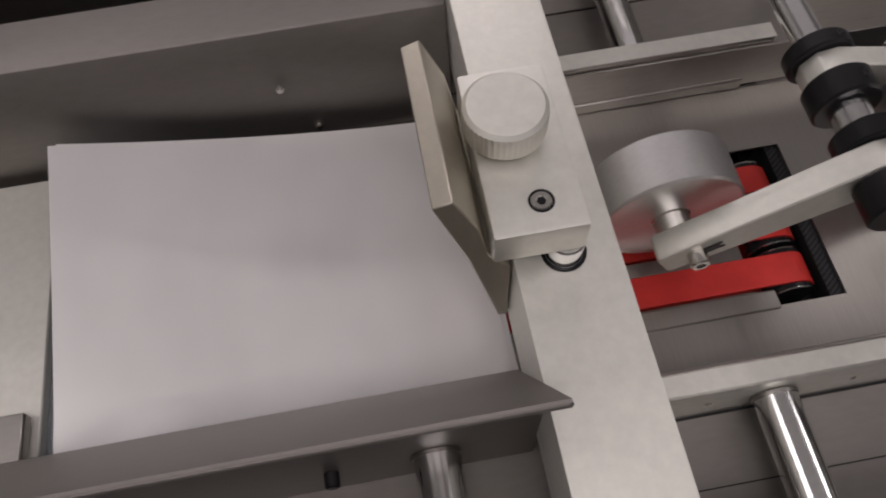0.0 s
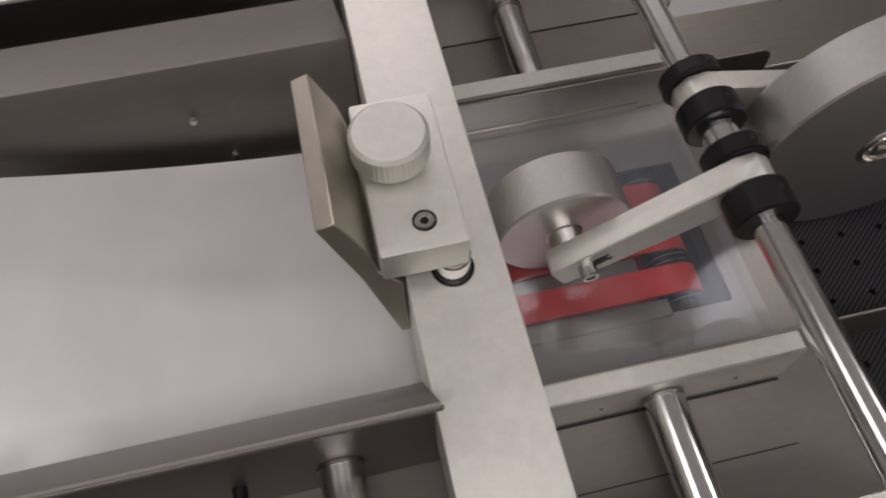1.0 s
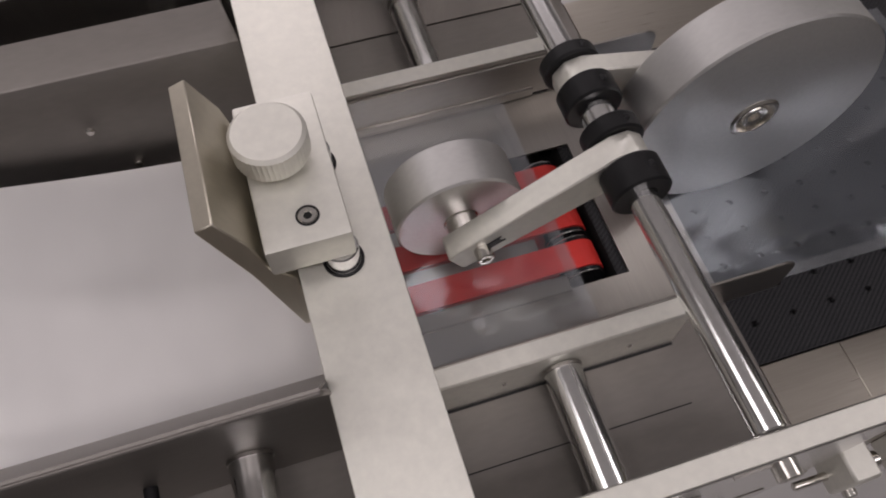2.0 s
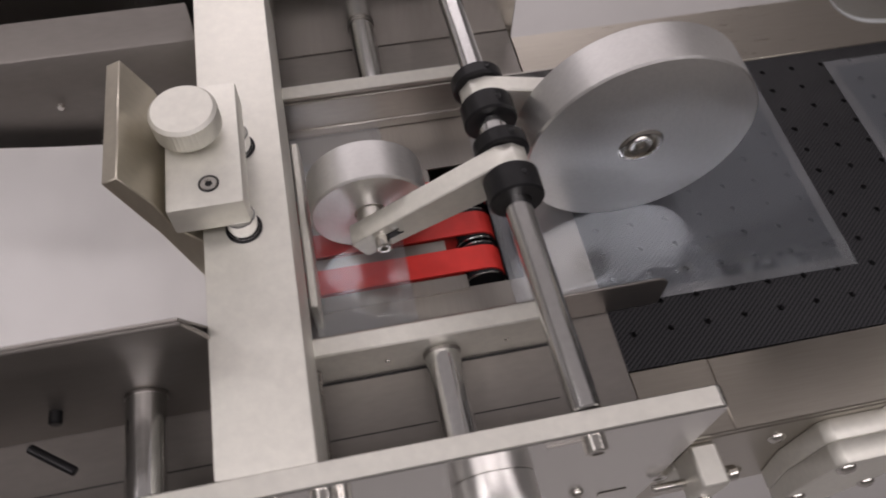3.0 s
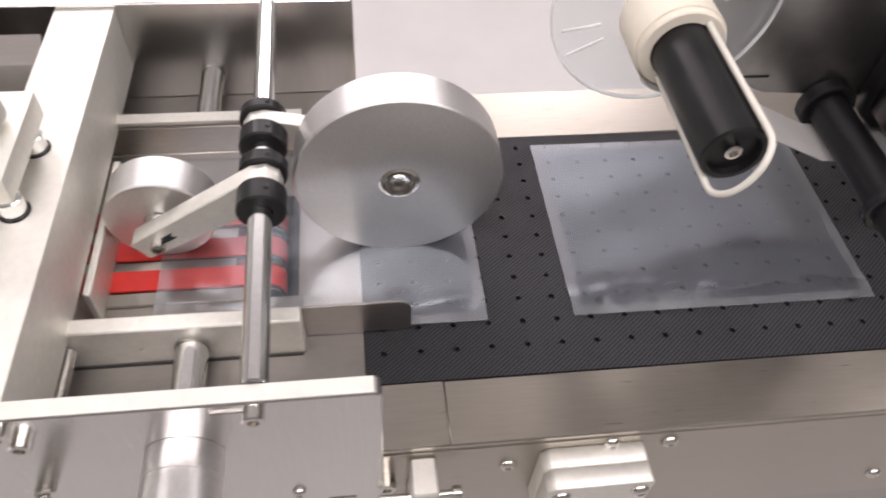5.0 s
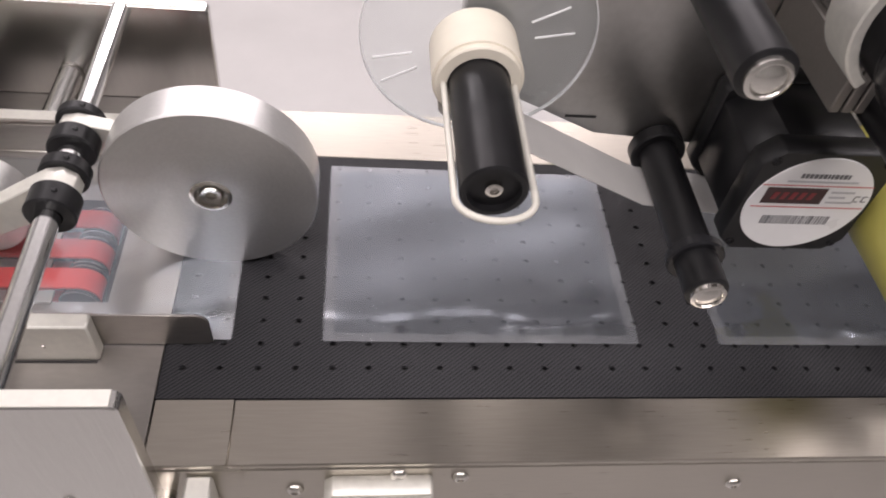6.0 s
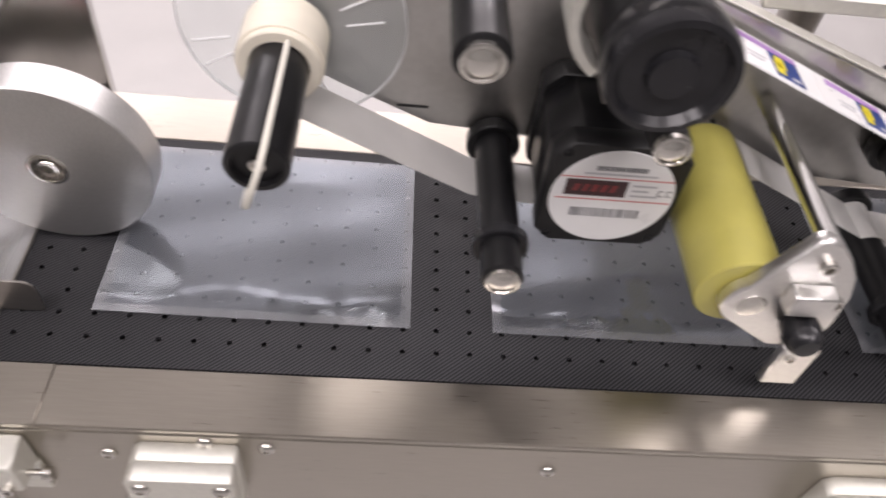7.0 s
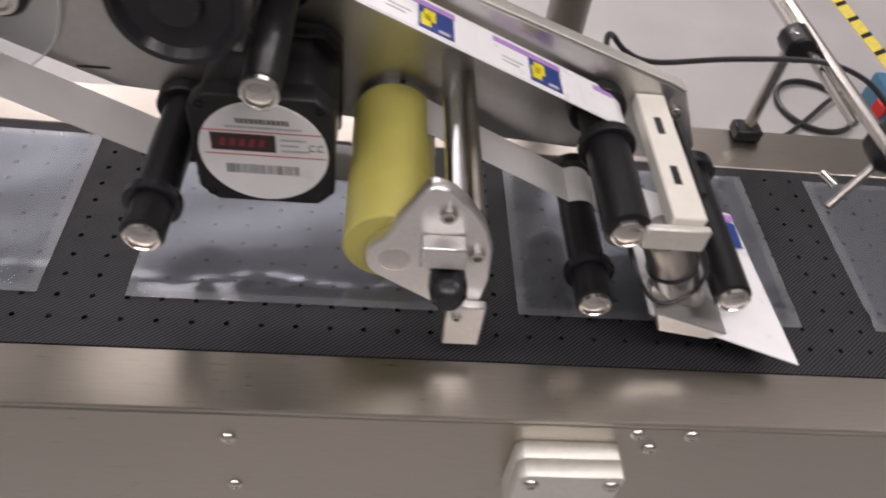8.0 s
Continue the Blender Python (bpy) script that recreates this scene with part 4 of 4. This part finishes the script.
def wrap(cx, cz, r, a0, a1, steps=8):
    return arc(cx, cz, r, a0, a1, steps)


REEL = (0.1745, 0.1555)
waste = thing("backing_ribbon", "pale spent backing paper running to the take-up reel", "paper ribbon", (0.3, 0.113, 0.07))
part("ribbon", ribbon(wrap(*REEL, 0.0250, 215, 268, 6) + [(0.2900, 0.0722)] + wrap(0.305, 0.083, 0.0127, 247, 275, 4) + [(0.360, 0.0640), (0.432, 0.0600)], 0.0950, 0.1300), PAPER, waste)
spent = thing("backing_ribbon", "pale backing paper between drive roller and guide roller", "paper ribbon", (0.5, 0.113, 0.06))
part("ribbon", ribbon(wrap(YX, YZ, YR + 0.0005, -60, 40, 8) + [(0.5630, 0.0540)] + wrap(0.571, 0.044, 0.0123, 110, 20, 6) + [(0.600, 0.045), (0.622, 0.042)], 0.0960, 0.1300), PAPER, spent)

web = thing("label_web", "white label web with small purple, navy and yellow prints", "label web", (0.47, 0.116, 0.16))
W0, W1 = Vector((0.3473, 0.2188)), Vector((0.5805, 0.1190))
web_dir = (W1 - W0).normalized()
web_n = Vector((-web_dir.y, web_dir.x))
WY0, WY1 = 0.0985, 0.1345
part("ribbon", ribbon([tuple(W0), tuple(W1)] + wrap(0.575, 0.105, 0.0143, 50, -20, 6), WY0, WY1), LABEL_WHITE, web)


def web_patch(a0, a1, y0, y1, height, material, name, parent):
    b = bmesh.new()
    pts = []
    for h in (0.00032, height):
        for a in (a0, a1):
            p = W0 + web_dir * a + web_n * h
            pts.append((p.x, p.y))
    quad = [b.verts.new((pts[i][0], y, pts[i][1])) for i, y in ((0, y0), (1, y0), (1, y1), (0, y1))]
    top = [b.verts.new((pts[2 + i][0], y, pts[2 + i][1])) for i, y in ((0, y0), (1, y0), (1, y1), (0, y1))]
    b.faces.new(quad)
    b.faces.new(top)
    for i in range(4):
        k = (i + 1) % 4
        b.faces.new([quad[i], quad[k], top[k], top[i]])
    return part(name, b, material, parent, smooth=False)


for i in range(3):
    a = 0.0010 + 0.0755 * i
    lab = web_patch(a, a + 0.0720, WY0 + 0.0015, WY1 - 0.0015, 0.0006, LABEL_WHITE, "label", web)
    y_low, y_high = WY0 + 0.0040, WY1 - 0.0098
    pieces = [(a + 0.0100, a + 0.0590, WY1 - 0.0092, WY1 - 0.0040, 0.0010, PURPLE, "purple_band"), (a + 0.0350, a + 0.0580, y_low, y_high, 0.0010, NAVY, "navy_print")]
    pieces += [(a + 0.0365, a + 0.0430, y_low + 0.003, y_high - 0.007, 0.0012, YELLOW_PRINT, "yellow_print"), (a + 0.0385, a + 0.0460, y_low + 0.009, y_high - 0.002, 0.0012, YELLOW_PRINT, "yellow_print"), (a + 0.0480, a + 0.0550, y_low + 0.002, y_low + 0.0045, 0.0012, PALE_PRINT, "line_of_print"), (a + 0.0150, a + 0.0300, y_low + 0.010, y_low + 0.0112, 0.0010, PALE_PRINT, "line_of_print"), (a + 0.0150, a + 0.0270, y_low + 0.006, y_low + 0.0072, 0.0010, PALE_PRINT, "line_of_print")]
    for a0, a1, y0, y1, up, mat, nm in pieces:
        o = web_patch(a0, a1, y0, y1, up, mat, nm, None)
        o.parent = lab
        o.matrix_parent_inverse = Matrix.Identity(4)
        o.matrix_basis = Matrix.Identity(4)

web_patch(0.2275, 0.2530, WY0 + 0.0015, WY1 - 0.0015, 0.0006, LABEL_WHITE, "label", web)
web_patch(0.2375, 0.2528, WY1 - 0.0092, WY1 - 0.0040, 0.0010, PURPLE, "purple_band", web)

# reel with its clear disc, paper core and wire clip
reel = thing("takeup_reel", "take-up reel with clear disc, cream paper core and black mandrel", "reel", (REEL[0], 0.08, REEL[1]))
DISC = (REEL[0] + 0.003, REEL[1] + 0.004)
part("disc", lathe((DISC[0], 0.1345, DISC[1]), (DISC[0], 0.1385, DISC[1]), [(0, 0), (0, 0.0650), (0.0004, 0.0654), (0.0026, 0.0654), (0.003, 0.0650), (0.003, 0)], 72), ACRYLIC, reel, "clear acrylic reel disc")
part("disc_edge", tube_ring((DISC[0], 0.1346, DISC[1]), (DISC[0], 0.1374, DISC[1]), 0.0662, 0.0655, 0.0002, 96), ACRYLIC_EDGE, reel)
for k in range(4):
    a = radians(20 + 90 * k)
    c, s = math.cos(a), math.sin(a)
    for off in (-0.0085, 0.0085):
        p0 = Vector((REEL[0] + 0.034 * c - off * s * 0.6, 0.1338, REEL[1] + 0.034 * s + off * c * 0.6))
        p1 = Vector((REEL[0] + 0.056 * c - off * s, 0.1338, REEL[1] + 0.056 * s + off * c))
        part("slot_edge", rod(p0, p1, 0.0007, 0.0001, 8), ACRYLIC_EDGE, reel)
part("paper_core", lathe((REEL[0], 0.0985, REEL[1]), (REEL[0], 0.1335, REEL[1]), [(0, 0.0170), (0, 0.0225), (0.0008, 0.0233), (0.004, 0.0233), (0.0042, 0.0246), (0.034, 0.0246), (0.034, 0.0170), (0, 0.0170)], 56), CREAM, reel, "cream paper core with wound strip")
part("mandrel", lathe((REEL[0], 0.1335, REEL[1]), (REEL[0], 0.0200, REEL[1]), [(0, 0), (0, 0.0162), (0.1125, 0.0162), (0.1135, 0.0150), (0.1135, 0.0128), (0.1095, 0.0125), (0.1095, 0)], 48), BLACK, reel)
part("mandrel_screw", lathe((REEL[0], 0.0246, REEL[1]), (REEL[0], 0.0150, REEL[1]), [(0, 0), (0, 0.0042), (0.0034, 0.0042), (0.004, 0.0034), (0.004, 0.0022), (0.002, 0.002), (0.002, 0)], 24), SCREW, reel)
clip = new("wire_clip")
clip.parent = reel
ORIGIN[clip.name] = (0, 0, 0)
path = [Vector((0.0188, 0.018, 0)), Vector((0.0188, -0.020, 0)), Vector((0.0188, -0.062, 0))]
path += [Vector((0.0188 * math.cos(radians(a)), -0.064 - 0.0135 * math.sin(radians(a)), 0)) for a in range(10, 180, 14)]
path += [Vector((-0.0188, -0.062, 0)), Vector((-0.0188, -0.020, 0)), Vector((-0.0188, 0.018, 0))]
wire_bm = bmesh.new()
prev = None
for i, p in enumerate(path):
    d = (path[min(i + 1, len(path) - 1)] - path[max(i - 1, 0)]).normalized()
    up = Vector((0, 0, 1))
    side = d.cross(up).normalized()
    ring = [wire_bm.verts.new(p + 0.0017 * (math.cos(a) * up + math.sin(a) * side)) for a in [math.pi * k / 5 for k in range(10)]]
    if prev:
        for k in range(10):
            wire_bm.faces.new([prev[k], prev[(k + 1) % 10], ring[(k + 1) % 10], ring[k]])
    prev = ring
part("wire", wire_bm, WHITE_BAR, clip, "pale bent wire clip")

# dispensing edge
peel = thing("dispensing_edge", "dispensing edge with a cream bar, bracket and peel plate coloured white", "dispensing edge", (0.64, 0.07, 0.03))
part("cream_bar", box(0.5990, 0.6190, 0.0240, 0.1396, 0.1050, 0.1160, 0.0010), WHITE_BAR, peel)
part("sensor_fork", box(0.6225, 0.6275, 0.0500, 0.1200, 0.0900, 0.1120, 0.0008), BLACK, peel)
for yy in (0.052, 0.098):
    part("bar_slot", box(0.6060, 0.6105, yy, yy + 0.016, 0.1161, 0.1164, 0), BLACK, peel)
part("end_bracket", box(0.5840, 0.6215, 0.0180, 0.0235, 0.0950, 0.1120, 0.0010), ALU, peel)
part("tube", rod((0.6030, 0.0330, 0.0945), (0.6340, 0.0330, 0.0320), 0.0148), STEEL_Y, peel)
part("tube_band", tube_ring((0.6155, 0.0330, 0.0693), (0.6168, 0.0330, 0.0667), 0.0160, 0.0149), BLACK, peel)
b = bmesh.new()
lo = [(0.6060, 0.0120, 0.0420), (0.7080, -0.0060, 0.0190), (0.7000, 0.1280, 0.0190), (0.6060, 0.1320, 0.0420)]
q = [b.verts.new(v) for v in lo]
h = [b.verts.new((x, y, z + 0.0012)) for x, y, z in lo]
b.faces.new(q)
b.faces.new(h)
for i in range(4):
    k = (i + 1) % 4
    b.faces.new([q[i], q[k], h[k], h[i]])
# Steel peel plate; its bright reflection is painted with the white label material.
part("sheet", b, LABEL_WHITE, peel, "peel plate coloured white for its bright reflection", smooth=False)
part("edge_bar", prism([(0.6050, 0.0530), (0.6120, 0.0345), (0.6460, 0.0280), (0.6580, 0.0340), (0.6240, 0.0460)], "y", 0.0050, 0.0330, 0.0008), ALU_GLOSS, peel)


def sheet_patch(u0, u1, y0, y1, mat, name, lift):
    b = bmesh.new()
    f = []
    for u, y in ((u0, y0), (u1, y0), (u1, y1), (u0, y1)):
        f.append(b.verts.new((u, y, 0.0435 + lift - (u - 0.606) * 0.2300)))
    b.faces.new(f)
    return part(name, b, mat, peel, smooth=False)


sheet_patch(0.6760, 0.6990, 0.1165, 0.1235, PURPLE, "purple_band", 0.0008)
sheet_patch(0.6840, 0.6905, 0.0960, 0.1150, YELLOW_PRINT, "yellow_print", 0.0008)
sheet_patch(0.6908, 0.6985, 0.0900, 0.1150, NAVY, "navy_print", 0.0008)


def cable(name, points, r, label, category, steps=8, material=CABLE):
    """A smooth cable through the points."""
    pts = []
    P = [Vector(p) for p in points]
    for i in range(len(P) - 1):
        a, b2, c, d = P[max(0, i - 1)], P[i], P[i + 1], P[min(len(P) - 1, i + 2)]
        for s in range(steps):
            u = s / steps
            pts.append(0.5 * ((2 * b2) + (c - a) * u + (2 * a - 5 * b2 + 4 * c - d) * u * u + (3 * b2 - a - 3 * c + d) * u ** 3))
    pts.append(P[-1])
    bm = bmesh.new()
    before = None
    for i, p in enumerate(pts):
        d = (pts[min(i + 1, len(pts) - 1)] - pts[max(i - 1, 0)]).normalized()
        ref = Vector((0, 0, 1)) if abs(d.z) < 0.9 else Vector((1, 0, 0))
        s1 = d.cross(ref).normalized()
        s2 = d.cross(s1)
        ring = [bm.verts.new(p + r * (math.cos(2 * math.pi * k / 8) * s1 + math.sin(2 * math.pi * k / 8) * s2)) for k in range(8)]
        if before:
            for k in range(8):
                bm.faces.new([before[k], before[(k + 1) % 8], ring[(k + 1) % 8], ring[k]])
        before = ring
    return single(name, bm, material, label, category)


cable("sensor_cable", [(0.612, 0.04, 0.10), (0.629, 0.022, 0.085), (0.628, 0.016, 0.062), (0.606, 0.012, 0.055), (0.588, 0.03, 0.075), (0.588, 0.10, 0.09)], 0.0014, "thin black sensor cable looped at the dispensing edge", "cable")
cable("stand_cable", [(0.583, 0.170, 0.120), (0.590, 0.200, 0.118), (0.600, 0.220, 0.108), (0.615, 0.222, 0.094), (0.640, 0.220, 0.088), (0.698, 0.220, 0.096), (0.765, 0.220, 0.100), (0.808, 0.218, 0.089), (0.834, 0.205, 0.072), (0.838, 0.170, 0.070)], 0.0022, "black cable hanging behind the label head", "cable")

# sensor stand at the far rail
ss = thing("sensor_stand", "small steel rod stand with black cross clamps", "sensor stand", (0.756, 0.25, 0.0))
part("post", rod((0.7560, 0.2500, 0.0020), (0.7560, 0.2500, 0.1080), 0.0052), SCREW, ss)
part("foot_clamp", box(0.7440, 0.7680, 0.2400, 0.2600, 0.0004, 0.0120, 0.0020), BLACK, ss)
part("cross_clamp", prism(arc(0.7600, 0.0970, 0.0125, 0, 330, 10), "y", 0.2370, 0.2620, 0.0020), BLACK, ss)
part("long_rod", rod((0.7720, 0.3350, 0.0985), (0.7800, 0.1180, 0.0985), 0.0048), SCREW, ss)
part("second_rod", rod((0.7570, 0.3300, 0.1010), (0.7770, 0.1600, 0.0880), 0.0035), SCREW, ss)
part("lower_clamp", prism(arc(0.7940, 0.0930, 0.0190, 0, 330, 10), "y", 0.1200, 0.1450, 0.0030), BLACK, ss)
for cx, cz in ((0.7840, 0.0930), (0.8050, 0.0930)):
    part("clamp_screw", cap_screw(None, cx, 0.1200, cz, 0.0038, 0.0025), SCREW, ss)
part("sensor_rod", rod((0.7880, 0.1300, 0.0800), (0.7580, 0.1130, 0.0480), 0.0030), STEEL_DARK, ss)
part("side_pin", rod((0.7530, 0.1330, 0.0640), (0.7620, 0.1240, 0.0600), 0.0032), SCREW, ss)
part("upper_grip", rod((0.8070, 0.1320, 0.0930), (0.8160, 0.1460, 0.1220), 0.0060), SCREW, ss)

# things on the floor behind
loop = [(1.70 + 0.11 * math.cos(radians(a)), 1.49 + 0.12 * math.sin(radians(a)), FLOOR + 0.008 + 0.004 * (a // 360)) for a in range(0, 760, 30)]
cable("cable_coil", loop + [(1.50, 1.30, FLOOR + 0.006), (1.2, 1.25, FLOOR + 0.006), (1.0, 1.32, FLOOR + 0.006)], 0.007, "coil of dark cable lying on the floor", "cable", 4)
tool = thing("tool_case", "blue plastic tool case with red latch on the floor", "tool case", (1.95, 1.42, FLOOR))
part("case", box(1.87, 2.22, 1.36, 1.56, FLOOR, FLOOR + 0.10, 0.012, 2), BLUE, tool)
part("latch", box(1.855, 1.87, 1.42, 1.47, FLOOR + 0.03, FLOOR + 0.07, 0.003), RED, tool)
tape = thing("hazard_tape", "yellow and black hazard tape stuck on the floor", "floor tape", (2.0, 1.9, FLOOR))
for i in range(32):
    y0 = 1.45 + 0.05 * i
    xa, xb = 2.055 - 0.003 * i, 2.052 - 0.003 * i
    part("stripe", prism([(xa, y0), (xa + 0.05, y0), (xb + 0.05, y0 + 0.05), (xb, y0 + 0.05)], "z", FLOOR + 0.0005, FLOOR + 0.002, 0), TAPE, tape)
    if i % 2:
        part("dark_stripe", prism([(xa + 0.001, y0), (xa + 0.049, y0 + 0.03), (xa + 0.049, y0 + 0.052), (xa + 0.001, y0 + 0.022)], "z", FLOOR + 0.0021, FLOOR + 0.003, 0), BLACK_MATT, tape)


# ---- what moves ----
def motions():
    steps = [i / 10 for i in range(81)]
    for i, o in enumerate(SEGMENTS):
        s0 = i * SEG
        rows = []
        for t in steps:
            rows.append((t, belt_pose(s0 + BELT_SPEED * t)))
        walk(o, rows)
    for k, o in BAGS:
        walk(o, [(t, bag_place(k, t)) for t in [j / 5 for j in range(41)]])
    base_big = Vector(BIG_C) - Vector(ORIGIN[big.name])
    walk(big_wheel, [(t, Matrix.Translation(base_big) @ pose(0, 0, 0, 0, 203.0 * t, 0)) for t in [j / 5 for j in range(41)]])
    base_small = Vector(SMALL_C) - Vector(ORIGIN[small.name])
    walk(small_wheel, [(t, Matrix.Translation(base_small) @ pose(0, 0, 0, 0, 387.0 * t, 0)) for t in [j / 5 for j in range(41)]])
    turns = ((0.0, -420), (1.0, -380), (1.2, -320), (2.2, -300), (2.5, -240), (3.0, -200), (3.3, -150), (3.6, -90), (3.9, -58), (4.2, -56), (4.6, -58), (5.0, -61), (5.3, -64), (5.7, -58), (5.9, -38), (6.0, 0), (6.1, 80), (6.2, 112), (6.4, 122), (6.6, 110), (6.9, 104), (7.0, 108), (7.1, 150), (7.2, 178), (7.4, 196), (7.6, 205), (8.0, 210))
    walk(clip, [(t, Matrix.Translation((0, 0, 0)) @ pose(0, 0, 0, 0, a, 0)) for t, a in turns])


motions()
